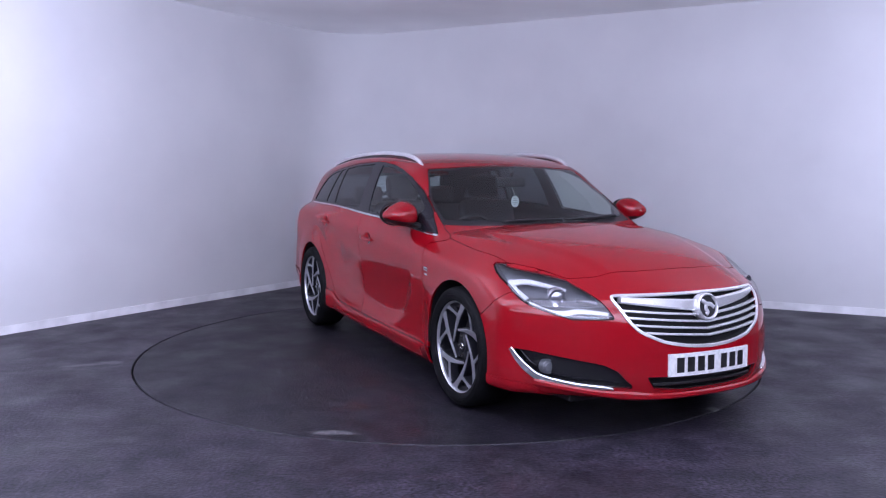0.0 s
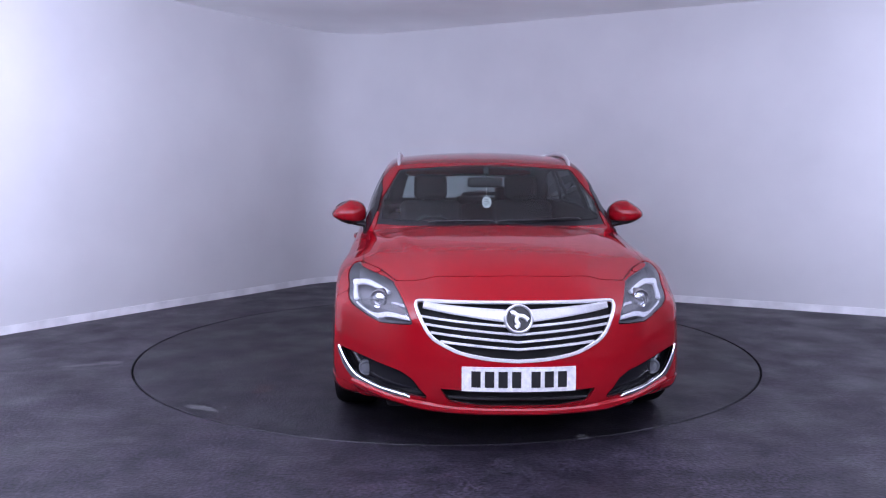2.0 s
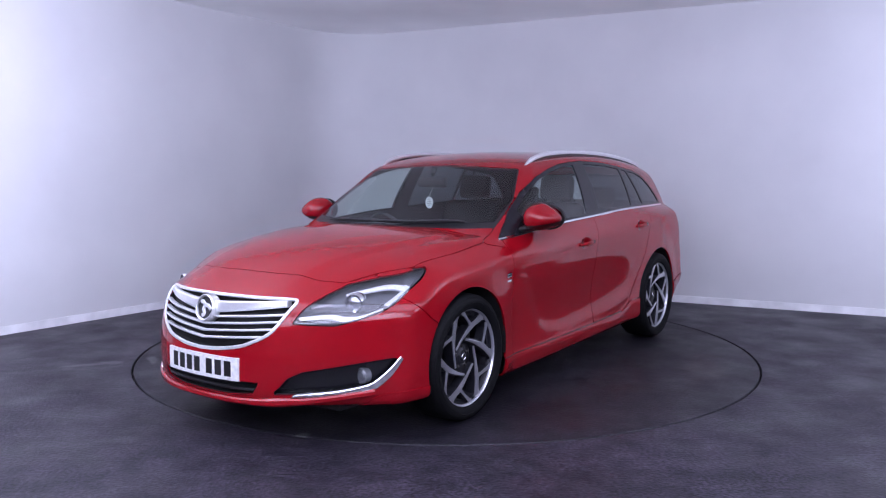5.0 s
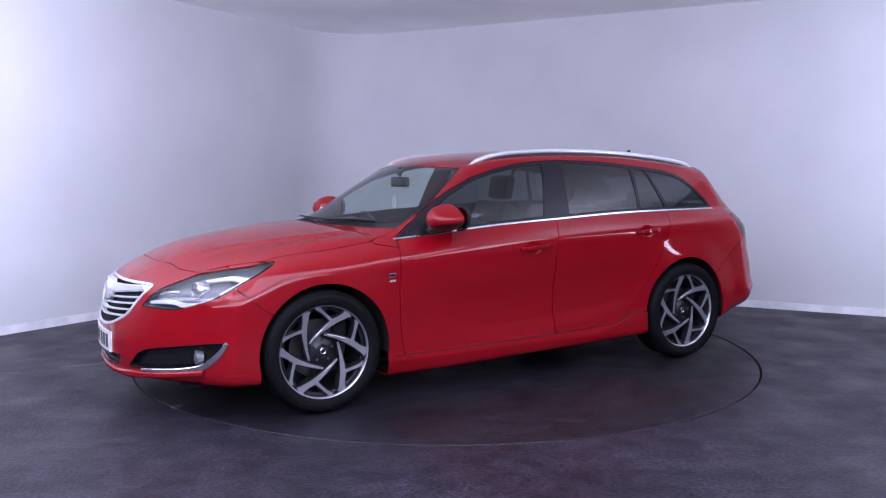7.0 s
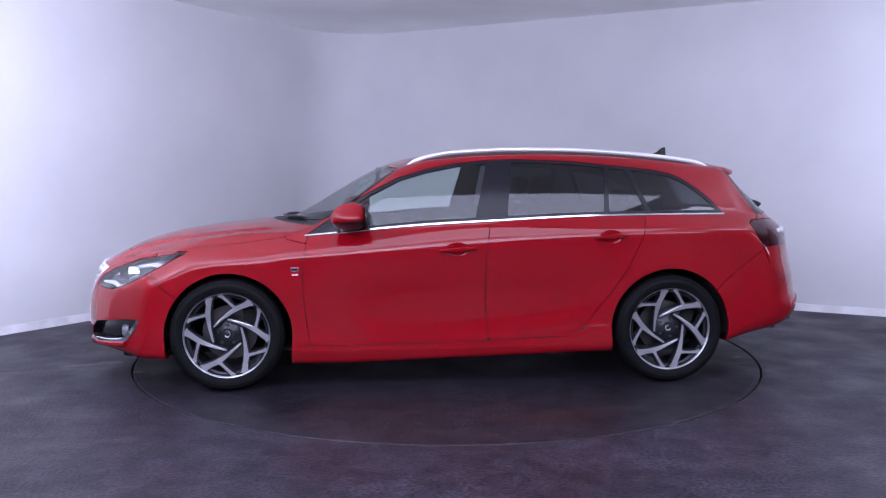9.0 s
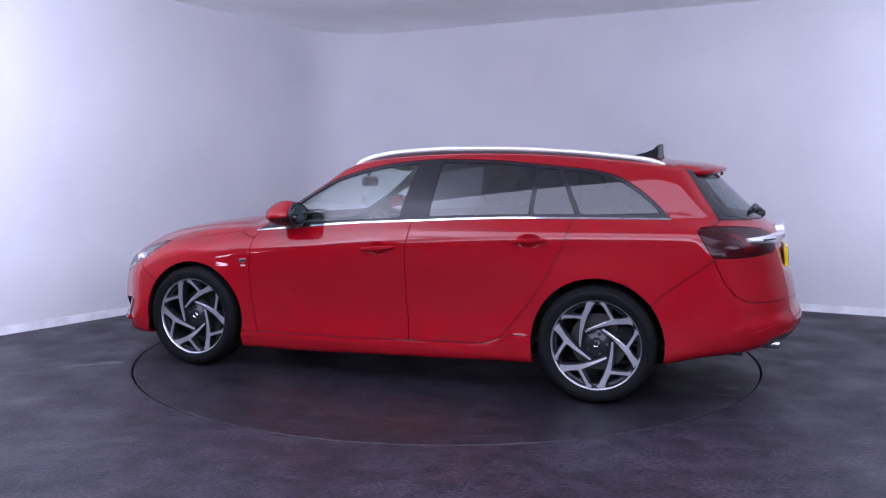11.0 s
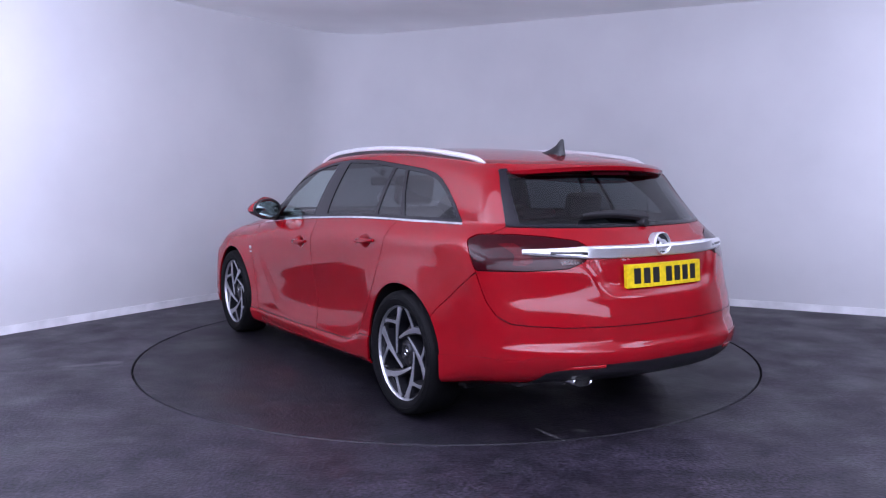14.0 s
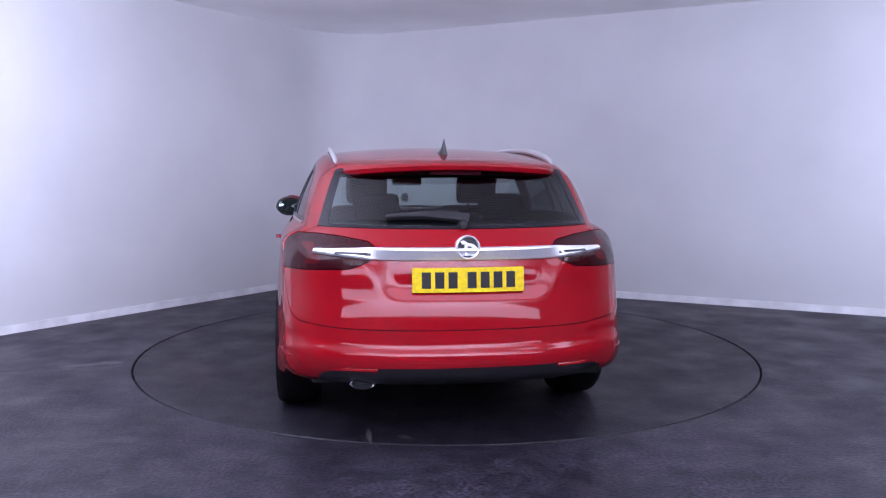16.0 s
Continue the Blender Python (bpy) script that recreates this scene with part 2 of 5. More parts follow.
def ring_wall(name, inner, outer, z0, z1, mat, label, keep=None):
    n = len(inner)
    verts = [(p.x, p.y, z) for z in (z0, z1) for p in inner] + [(p.x, p.y, z) for z in (z0, z1) for p in outer]
    faces = []
    for i in range(n):
        j = (i + 1) % n
        if keep and i not in keep:
            continue
        faces += [(i, j, n + j, n + i), (2 * n + j, 2 * n + i, 3 * n + i, 3 * n + j), (n + i, n + j, 3 * n + j, 3 * n + i), (j, i, 2 * n + i, 2 * n + j)]
    ob = mesh_object(name, verts, faces, mat)
    ob.data.set_sharp_from_angle(angle=radians(20))
    return tagged(ob, label, "wall", kind="structure")


PATH = wall_path()
n_path = len(PATH)
ring_wall("wall_1", PATH, outset(PATH, 0.12), -0.05, CEILING + 0.02, WALL, "smooth white studio wall with rounded corner", range(1, n_path - 3))
# unseen walls, grey only to dim reflections on the car and floor light
ring_wall("wall_2", PATH, outset(PATH, 0.12), -0.05, CEILING + 0.02, WALL_GREY, "unseen plain grey wall added behind the camera", (n_path - 3, n_path - 2, n_path - 1, 0))
skirting = ring_wall("baseboard", outset(PATH, -0.014), outset(PATH, -0.002), 0.0, 0.070, SKIRT, "low white skirting board along the wall", range(1, n_path - 3))
tagged(skirting, category="baseboard")
outer = outset(PATH, 0.12)
ceiling = mesh_object("ceiling", [(p.x, p.y, z) for z in (CEILING, CEILING + 0.1) for p in outer],
                      [tuple(range(n_path))[::-1], tuple(range(n_path, 2 * n_path))], CEIL, smooth=False)
tagged(ceiling, "flat white suspended ceiling", "ceiling", kind="structure")

# floor with a round opening for the turntable
RADIUS = 2.2355


def floor_mesh():
    k = 144
    verts, faces = [], []
    for r in (RADIUS, 3.0, 6.0, 16.0):
        verts += [(r * math.cos(2 * math.pi * i / k), r * math.sin(2 * math.pi * i / k), 0) for i in range(k)]
    verts += [(RADIUS * math.cos(2 * math.pi * i / k), RADIUS * math.sin(2 * math.pi * i / k), -0.06) for i in range(k)]
    for a, b in ((0, 1), (1, 2), (2, 3), (4, 0)):
        for i in range(k):
            j = (i + 1) % k
            faces.append((a * k + i, b * k + i, b * k + j, a * k + j))
    return verts, faces


tagged(mesh_object("floor", *floor_mesh(), FLOOR, smooth=False), "dark grey worn coated studio floor", "floor", kind="structure")
turntable = thing("turntable", "round flush dark grey turntable set in the floor", "turntable")
part("disc", lathe_bm([(0.0, 0.0), (RADIUS - 0.05, 0.0), (RADIUS - 0.05, -0.05), (0.0, -0.05)], 144, "z"), TABLE, turntable, smooth=False)
part("edge_ring", lathe_bm([(RADIUS - 0.0495, -0.05), (RADIUS - 0.0495, 0.0), (RADIUS - 0.018, 0.0), (RADIUS - 0.014, -0.004), (RADIUS - 0.014, -0.05), (RADIUS - 0.0495, -0.05)], 144, "z"), TABLE, turntable, "dark steel edge ring", smooth=False)
mesh_object("pit_base", [(-2.4, -2.4, -0.058), (2.4, -2.4, -0.058), (2.4, 2.4, -0.058), (-2.4, 2.4, -0.058)], [(0, 1, 2, 3)], GAP, smooth=False)
tagged(bpy.data.objects["pit_base"], "dark base under the turntable gap", "floor", kind="structure")


# ---- the car's form ----
# -- body form --
def knots(x, xs, ys):
    """Smooth monotone-friendly interpolation through knots given in falling x."""
    xs, ys = np.array(xs[::-1], float), np.array(ys[::-1], float)
    m = np.gradient(ys, xs)
    x = np.clip(x, xs[0], xs[-1])
    i = np.clip(np.searchsorted(xs, x) - 1, 0, len(xs) - 2)
    h = xs[i + 1] - xs[i]
    t = (x - xs[i]) / h
    return (ys[i] * (2 * t ** 3 - 3 * t ** 2 + 1) + m[i] * h * (t ** 3 - 2 * t ** 2 + t)
            + ys[i + 1] * (3 * t ** 2 - 2 * t ** 3) + m[i + 1] * h * (t ** 3 - t ** 2))


def step(a, b, x):
    t = np.clip((x - a) / (b - a), 0, 1)
    return t * t * (3 - 2 * t)


def smooth_poly(p, rounds=2):
    p = np.array(p, float)
    for _ in range(rounds):
        q = np.roll(p, -1, 0)
        p = np.stack([p * 0.75 + q * 0.25, p * 0.25 + q * 0.75], 1).reshape(-1, 2)
    return p


def poly_sdf(u, v, poly):
    """Signed distance to a closed polygon, negative inside."""
    best = np.full(u.shape, 1e9)
    inside = np.zeros(u.shape, bool)
    n = len(poly)
    for k in range(n):
        (ax, ay), (bx, by) = poly[k], poly[(k + 1) % n]
        ex, ey = bx - ax, by - ay
        t = np.clip(((u - ax) * ex + (v - ay) * ey) / (ex * ex + ey * ey + 1e-12), 0, 1)
        best = np.minimum(best, (u - ax - t * ex) ** 2 + (v - ay - t * ey) ** 2)
        if ay != by:
            inside ^= ((ay > v) != (by > v)) & (u < (bx - ax) * (v - ay) / (by - ay) + ax)
    return np.sqrt(best) * np.where(inside, -1, 1)


# side profile on the centre line: nose, bonnet, screen, roof, tail, underside
PROFILE = smooth_poly([
    (2.345, 0.20), (2.385, 0.28), (2.385, 0.42), (2.372, 0.52), (2.35, 0.62), (2.31, 0.70), (2.24, 0.752), (2.15, 0.797),
    (2.0, 0.862), (1.8, 0.915), (1.5, 0.960), (1.2, 0.992), (1.07, 1.000), (0.93, 1.068), (0.72, 1.202), (0.5, 1.328),
    (0.34, 1.396), (0.12, 1.440), (-0.15, 1.467), (-0.5, 1.478), (-0.9, 1.472), (-1.3, 1.447), (-1.7, 1.405), (-1.88, 1.376), (-1.950, 1.340),
    (-2.06, 1.228), (-2.245, 1.050), (-2.365, 0.960), (-2.393, 0.88), (-2.408, 0.78), (-2.436, 0.68), (-2.455, 0.59), (-2.460, 0.53), (-2.487, 0.485), (-2.482, 0.43),
    (-2.45, 0.365), (-2.36, 0.32), (-1.9, 0.25), (-1.0, 0.205), (0.0, 0.17), (1.0, 0.145), (1.35, 0.17), (1.75, 0.205), (2.15, 0.205)], 2)


def curve_fit(xs, ys, degree):
    """One smooth polynomial through a line of the body."""
    c = np.polyfit(xs, ys, degree)
    lo, hi = min(xs), max(xs)
    return lambda x: np.polyval(c, np.clip(x, lo, hi))


belt = curve_fit([1.3, 0.87, 0.5, 0.16, -0.23, -0.72, -1.08, -1.8, -2.2], [0.893, 0.936, 0.972, 1.0, 1.022, 1.046, 1.056, 1.062, 1.058], 4)
crease = curve_fit([2.2, 1.5, 0.877, 0.5, 0.168, -0.22, -0.7, -1.2, -1.84, -2.3], [0.765, 0.795, 0.819, 0.834, 0.855, 0.888, 0.923, 0.955, 0.980, 0.985], 5)
widest = curve_fit([2.4, 2.1, 1.8, 1.37, 0.9, 0.5, 0.0, -0.5, -1.0, -1.37, -1.8, -2.1, -2.5],
                   [0.86, 0.888, 0.904, 0.910, 0.911, 0.913, 0.917, 0.919, 0.919, 0.914, 0.892, 0.858, 0.800], 6)
belt_width = curve_fit([1.5, 0.9, 0.5, 0.0, -0.5, -1.0, -1.4, -1.8, -2.1, -2.4], [0.770, 0.805, 0.835, 0.853, 0.852, 0.836, 0.804, 0.755, 0.705, 0.65], 5)


def side_width(x, z):
    wide, wb = widest(x), belt_width(x)
    zb, zc = belt(x), crease(x)
    up = np.maximum(z - zb, 0)
    soft = (z - zc + np.sqrt((z - zc) ** 2 + 0.0022)) / 2
    t = np.minimum(soft / (zb - zc), 1)
    t = np.where(t > 0.9, 1 - (1.1 - np.minimum(soft / (zb - zc), 1.1)) ** 2 * 2.5, t)
    w = wide - (wide - wb) * (0.55 * t + 0.45 * t * t) - 0.27 * up - 0.52 * up * up
    low = np.clip(zc - z, 0, 1)
    w = w - 0.035 * step(0.05, 0.45, low) * step(1.25, 0.8, x) * step(-1.35, -0.9, x) - 0.010 * step(-0.02, 0.10, zc - z)
    # scooped lower doors with a rising front edge
    zs = knots(x, [0.79, 0.75, 0.68, 0.58, 0.48, 0.34, 0.0, -0.35, -0.71, -0.95], [0.72, 0.64, 0.538, 0.415, 0.344, 0.317, 0.324, 0.346, 0.392, 0.45])
    slope = knots(x, [0.79, 0.68, 0.58, 0.48, 0.34, 0.1, -0.35, -0.95], [1.5, 1.35, 1.0, 0.5, 0.1, 0, 0, 0.1])
    above = (z - zs) / np.sqrt(1 + slope ** 2)
    scoop = step(-0.03, 0.09, above) * step(0.0, 0.28, zc - 0.03 - z) * step(0.80, 0.74, x) * step(-1.0, -0.6, x)
    w = w + 0.006 * (1 - scoop) * step(0.0, 0.2, low) * step(1.2, 0.8, x) * step(-1.3, -0.9, x)
    w = w - 0.009 * scoop
    # sill cover proud below its line, then tucked under
    zl = knots(x, [1.0, 0.5, 0.17, -0.22, -0.7, -0.80, -0.86, -1.0], [0.264, 0.265, 0.271, 0.281, 0.300, 0.335, 0.362, 0.369])
    inner = step(1.05, 0.95, x) * step(-1.05, -0.95, x)
    w = w + 0.010 * step(0.03, -0.03, z - zl) * inner - 0.25 * np.maximum(0.24 - z, 0)
    # wheel arch lips
    for wx in (1.3685, -1.3685):
        r = np.sqrt((x - wx) ** 2 + (z - 0.34) ** 2)
        w = w + 0.015 * step(0.58, 0.36, r)
    # bumpers tuck in below
    w = w - 0.20 * np.maximum(0.33 - z, 0) * (step(1.7, 1.9, x) + step(-1.7, -1.9, x))
    return w


def body(p):
    """The car's outer form as an implicit function of points (n, 3): negative inside."""
    x, y, z = p[:, 0], np.abs(p[:, 1]), p[:, 2]
    front = step(1.15, 2.1, x) * 0.44 * (y / 0.8) ** 2.6
    screen = step(0.1, 0.5, x) * step(1.35, 1.0, x) * 0.13 * (y / 0.7) ** 2
    rear = step(-1.45, -2.0, x) * 0.295 * (y / 0.8) ** 2.7
    crown = knots(x, [2.4, 2.1, 1.7, 1.3, 1.0, 0.6, 0.2, -1.0, -1.6, -2.0, -2.5], [0.03, 0.08, 0.10, 0.10, 0.09, 0.10, 0.10, 0.10, 0.10, 0.05, 0.02])
    xs, zs = x + front + screen - rear, z + np.where(z > 0.6, crown * y * y, 0) * step(0.6, 0.75, z)
    # raised middle of the bonnet, hollow round the rear plate
    ridge = 0.60 - 0.20 * step(1.15, 2.15, x)
    zs = zs - 0.010 * step(ridge + 0.035, ridge - 0.045, y) * step(1.0, 1.2, x) * step(2.25, 2.0, x)
    hollow = 0.345 + 0.55 * (z - 0.76)
    xs = xs - 0.026 * step(hollow + 0.07, hollow - 0.05, y) * step(0.725, 0.795, z) * step(0.955, 0.915, z) * step(-2.0, -2.2, x)
    a = poly_sdf(xs, zs, PROFILE)
    b = (y - side_width(x, z)) * 0.93
    k = knots(x, [2.4, 1.8, 1.2, 0.9, 0.4, -1.5, -2.0, -2.5], [0.10, 0.11, 0.10, 0.07, 0.06, 0.06, 0.10, 0.10])
    k = np.where(z < 0.4, 0.03 + (k - 0.03) * step(0.22, 0.40, z), k)
    h = np.maximum(k - np.abs(a - b), 0) / k
    return np.maximum(a, b) + h * h * k * 0.25


def body_normals(p):
    e = 0.011
    g = np.stack([body(p + np.eye(3)[i] * e) - body(p - np.eye(3)[i] * e) for i in range(3)], 1)
    g[np.abs(p[:, 1]) < 1e-5, 1] = 0
    return g / np.maximum(np.linalg.norm(g, axis=1, keepdims=True), 1e-9)
# -- end body form --


def body_skin(n_mid=300, n_cap=60, n_ring=176):
    """Half of the car's skin (y >= 0) as vertices and quads, found along rays from an inner axis."""
    stations = []
    for i in range(n_cap):
        a = math.pi / 2 * (i / n_cap)
        stations.append((1.75, math.cos(a), math.sin(a)))
    for i in range(n_mid + 1):
        stations.append((1.75 + (-1.85 - 1.75) * i / n_mid, 0.0, 1.0))
    for i in range(1, n_cap + 1):
        a = math.pi / 2 * (i / n_cap)
        stations.append((-1.85, -math.sin(a), math.cos(a)))
    origins, ways = [], []
    for x, ax, rad in stations:
        for j in range(n_ring + 1):
            b = -math.pi / 2 + math.pi * j / n_ring
            origins.append((x, 0, 0.56))
            ways.append((ax, rad * math.cos(b), rad * math.sin(b)))
    o, w = np.array(origins), np.array(ways)
    lo, hi = np.zeros(len(o)), np.full(len(o), 1.6)
    for _ in range(34):
        mid = (lo + hi) / 2
        out = body(o + w * mid[:, None]) > 0
        hi, lo = np.where(out, mid, hi), np.where(out, lo, mid)
    v = o + w * hi[:, None]
    m = n_ring + 1
    v[0::m, 1] = 0
    v[n_ring::m, 1] = 0
    faces = []
    for i in range(len(stations) - 1):
        for j in range(n_ring):
            faces.append((i * m + j, (i + 1) * m + j, (i + 1) * m + j + 1, i * m + j + 1))
    return v, faces


car = thing("estate_car", "glossy red estate car with chrome trim standing on the turntable", "car")
SKIN_V, SKIN_F = body_skin()


# ---- cutting the skin into panels ----
def clip(v, faces, d):
    """Splits faces along d = 0. Returns vertices, faces inside (d < 0) and faces outside."""
    v, d = list(map(tuple, v)), list(d)
    inside, outside, cuts = [], [], {}

    def crossing(a, b):
        key = (a, b) if a < b else (b, a)
        if key not in cuts:
            t = d[a] / (d[a] - d[b])
            cuts[key] = len(v)
            v.append(tuple(v[a][k] + (v[b][k] - v[a][k]) * t for k in range(3)))
            d.append(0.0)
        return cuts[key]

    for f in faces:
        s = [d[i] < 0 for i in f]
        if all(s):
            inside.append(f)
        elif not any(s):
            outside.append(f)
        else:
            fin, fout = [], []
            for i, a in enumerate(f):
                b = f[(i + 1) % len(f)]
                (fin if d[a] < 0 else fout).append(a)
                if (d[a] < 0) != (d[b] < 0):
                    c = crossing(a, b)
                    fin.append(c)
                    fout.append(c)
            if len(fin) > 2:
                inside.append(tuple(fin))
            if len(fout) > 2:
                outside.append(tuple(fout))
    return np.array(v), inside, outside


def compact(v, faces):
    used = sorted({i for f in faces for i in f})
    back = {k: i for i, k in enumerate(used)}
    return v[used], [tuple(back[i] for i in f) for f in faces]


def near(v, faces, fn):
    """Only the faces near the region, to keep the cutting quick."""
    d = fn(v)
    return [f for f in faces if min(d[i] for i in f) < 0.05]


def carve(fn, source=None, inset=0.0):
    """The piece of skin where fn < -inset."""
    v, faces = source if source else (SKIN_V, SKIN_F)
    v, fin, _ = clip(v, faces, fn(v) + inset)
    return compact(v, fin)


def remove(fn, source, outset_by=0.0):
    v, faces = source
    v, _, fout = clip(v, faces, fn(v) - outset_by)
    return compact(v, fout)


def rim_edges(faces):
    count = {}
    for f in faces:
        for i, a in enumerate(f):
            b = f[(i + 1) % len(f)]
            count.setdefault((min(a, b), max(a, b)), []).append((a, b))
    return [e[0] for e in count.values() if len(e) == 1]


def panel(name, piece, mat, parent, label="", both=False, flip=False, flange=0.012, lift=0.0, exact=True):
    """A skin piece as a mesh with a turned-in edge; both: joined with its mirror image; flip: the mirror image alone."""
    v, faces = piece
    n = body_normals(v)
    if lift:
        v = v + n * lift
    verts, norms, out = list(v), list(n), list(faces)
    if flange:
        for a, b in rim_edges(faces):
            if abs(v[a][1]) < 2e-4 and abs(v[b][1]) < 2e-4:
                continue
            q = [v[a], v[b], v[b] - n[b] * flange, v[a] - n[a] * flange]
            m = np.cross(q[2] - q[0], q[1] - q[0])
            m = m / max(np.linalg.norm(m), 1e-9)
            k = len(verts)
            verts += q
            norms += [m] * 4
            out.append((k + 1, k, k + 3, k + 2))
    verts, norms = np.array(verts), np.array(norms)
    if both or flip:
        mv, mn, k = verts * [1, -1, 1], norms * [1, -1, 1], len(verts) if both else 0
        mf = [tuple(i + k for i in f[::-1]) for f in out]
        verts, norms, out = (np.concatenate([verts, mv]), np.concatenate([norms, mn]), out + mf) if both else (mv, mn, mf)
    return mesh_object(name, verts, out, mat, parent, label, normals=norms if exact else None)


def pan(name, piece, mat, parent, depth, way=None, flip=False, both=False, bowl=None):
    """A recess: the skin piece sunk by depth, with walls back up to the skin."""
    v, faces = piece
    n = body_normals(v)
    sink = n if way is None else np.tile(np.array(way, float), (len(v), 1))
    edge = rim_edges(faces)
    if bowl is not None:
        w = v - sink * (depth * np.clip(bowl(v), 0, 1))[:, None]
        verts, out = list(w), list(faces)
    else:
        w = v - sink * depth
        verts, out = list(w), list(faces)
        for a, b in edge:
            if abs(v[a][1]) < 2e-4 and abs(v[b][1]) < 2e-4:
                continue
            k = len(verts)
            verts += [v[a], v[b], w[b], w[a]]
            out.append((k, k + 3, k + 2, k + 1))
    verts = np.array(verts)
    if both:
        k = len(verts)
        verts, out = np.concatenate([verts, verts * [1, -1, 1]]), out + [tuple(i + k for i in f[::-1]) for f in out]
    elif flip:
        verts, out = verts * [1, -1, 1], [f[::-1] for f in out]
    return mesh_object(name, verts, out, mat, parent)


# regions, each a function of points, negative inside
def in_side(poly, rounds=0):
    q = smooth_poly(poly, rounds)
    return lambda p: poly_sdf(p[:, 0], p[:, 2], q)


def in_front(poly, rounds=0):
    q = smooth_poly(poly, rounds)
    return lambda p: poly_sdf(np.abs(p[:, 1]), p[:, 2], q)


def in_plan(poly, rounds=0):
    q = smooth_poly(poly, rounds)
    return lambda p: poly_sdf(p[:, 0], np.abs(p[:, 1]), q)


def behind(a, b):
    """Negative towards the rear (falling x) of the line a-b in side view, a being the upper end."""
    dx, dz = b[0] - a[0], b[1] - a[1]
    n = math.hypot(dx, dz)
    return lambda p: ((p[:, 0] - a[0]) * -dz + (p[:, 2] - a[1]) * dx) / n


def ahead(a, b):
    f = behind(a, b)
    return lambda p: -f(p)


def both_of(*fns):
    return lambda p: np.max([f(p) for f in fns], axis=0)


def any_of(*fns):
    return lambda p: np.min([f(p) for f in fns], axis=0)


def grown(fn, by):
    return lambda p: fn(p) - by


def lower(z):
    return lambda p: p[:, 2] - z


def upper(z):
    return lambda p: z - p[:, 2]


side_of_car = lambda p: 0.55 - np.abs(p[:, 1])
R_SIDE_TOP = [(0.90, 0.930), (0.75, 1.031), (0.681, 1.085), (0.505, 1.196), (0.33, 1.283), (0.153, 1.335), (-0.026, 1.371), (-0.205, 1.390),
              (-0.385, 1.399), (-0.745, 1.388), (-1.109, 1.354), (-1.296, 1.334), (-1.407, 1.310), (-1.48, 1.281), (-1.569, 1.225),
              (-1.657, 1.153), (-1.748, 1.062), (-1.08, 1.057), (-0.71, 1.049), (-0.23, 1.025), (0.164, 1.003), (0.507, 0.974)]
r_glasshouse = both_of(in_side(R_SIDE_TOP), side_of_car)
r_pane = grown(r_glasshouse, -0.020)
r_front_window = both_of(r_pane, behind((0.66, 1.14), (0.585, 0.95)), ahead((-0.222, 1.374), (-0.135, 1.031)))
r_rear_window = both_of(r_pane, behind((-0.376, 1.374), (-0.334, 1.033)), ahead((-0.969, 1.355), (-0.951, 1.06)))
r_quarter_light = both_of(r_pane, behind((-0.999, 1.355), (-0.977, 1.06)), ahead((-1.108, 1.334), (-1.226, 1.065)))
r_rear_quarter = both_of(r_pane, behind((-1.136, 1.327), (-1.263, 1.064)))
r_side_panes = any_of(r_front_window, r_rear_window, r_quarter_light, r_rear_quarter)

r_screen_full = both_of(in_plan([(1.20, -0.5), (1.165, 0.12), (1.125, 0.233), (0.945, 0.582), (0.845, 0.728), (0.584, 0.70), (0.329, 0.593), (0.373, 0.415), (0.402, 0.2), (0.41, -0.5)]), upper(0.94))
r_screen = both_of(in_plan([(1.12, -0.5), (1.09, 0.12), (1.05, 0.233), (0.88, 0.582), (0.80, 0.700), (0.584, 0.692), (0.335, 0.583), (0.382, 0.415), (0.396, 0.2), (0.402, -0.5)]), upper(0.94))
r_tail_glass = both_of(in_front([(-0.5, 1.345), (0.42, 1.340), (0.592, 1.333), (0.625, 1.25), (0.686, 1.053), (0.43, 1.050), (-0.5, 1.045)]), lambda p: p[:, 0] + 1.70)
r_tailgate = in_side([(-1.80, 1.50), (-1.835, 1.335), (-1.93, 1.19), (-2.005, 1.05), (-1.975, 1.02), (-1.985, 0.85), (-2.015, 0.78), (-2.05, 0.71), (-2.107, 0.645),
                      (-2.17, 0.613), (-2.325, 0.600), (-2.70, 0.602), (-2.70, 1.50)])
r_tail_lamp = both_of(in_front([(1.2, 0.965), (0.868, 0.976), (0.79, 1.019), (0.69, 1.021), (0.577, 1.013), (0.452, 0.993), (0.408, 0.958), (0.45, 0.905), (0.539, 0.868), (0.70, 0.856), (1.2, 0.840)]),
                      behind((-1.880, 1.02), (-1.995, 0.83)))
r_head_lamp = both_of(in_front([(1.2, 0.95), (0.80, 0.85), (0.745, 0.814), (0.69, 0.802), (0.63, 0.787), (0.585, 0.770), (0.545, 0.722), (0.517, 0.68), (0.484, 0.606), (0.55, 0.600), (0.687, 0.592), (1.2, 0.58)]),
                      in_side([(1.60, 0.835), (1.66, 0.803), (1.82, 0.716), (1.94, 0.652), (2.03, 0.617), (2.12, 0.590), (2.5, 0.55), (2.5, 0.95), (1.60, 0.95)]))
r_nose = lambda p: 1.75 - p[:, 0]
r_grille = both_of(in_front([(-0.5, 0.718), (0.252, 0.717), (0.436, 0.713), (0.468, 0.700), (0.458, 0.661), (0.421, 0.59), (0.382, 0.548), (0.317, 0.515), (0.253, 0.492), (0.126, 0.471), (0.0, 0.463), (-0.5, 0.463)]), r_nose)
r_fog = both_of(in_front([(0.862, 0.436), (0.80, 0.428), (0.656, 0.402), (0.542, 0.382), (0.485, 0.352), (0.450, 0.308), (0.405, 0.270), (0.516, 0.275), (0.658, 0.282), (0.76, 0.303), (0.81, 0.345), (0.838, 0.39)]), r_nose)
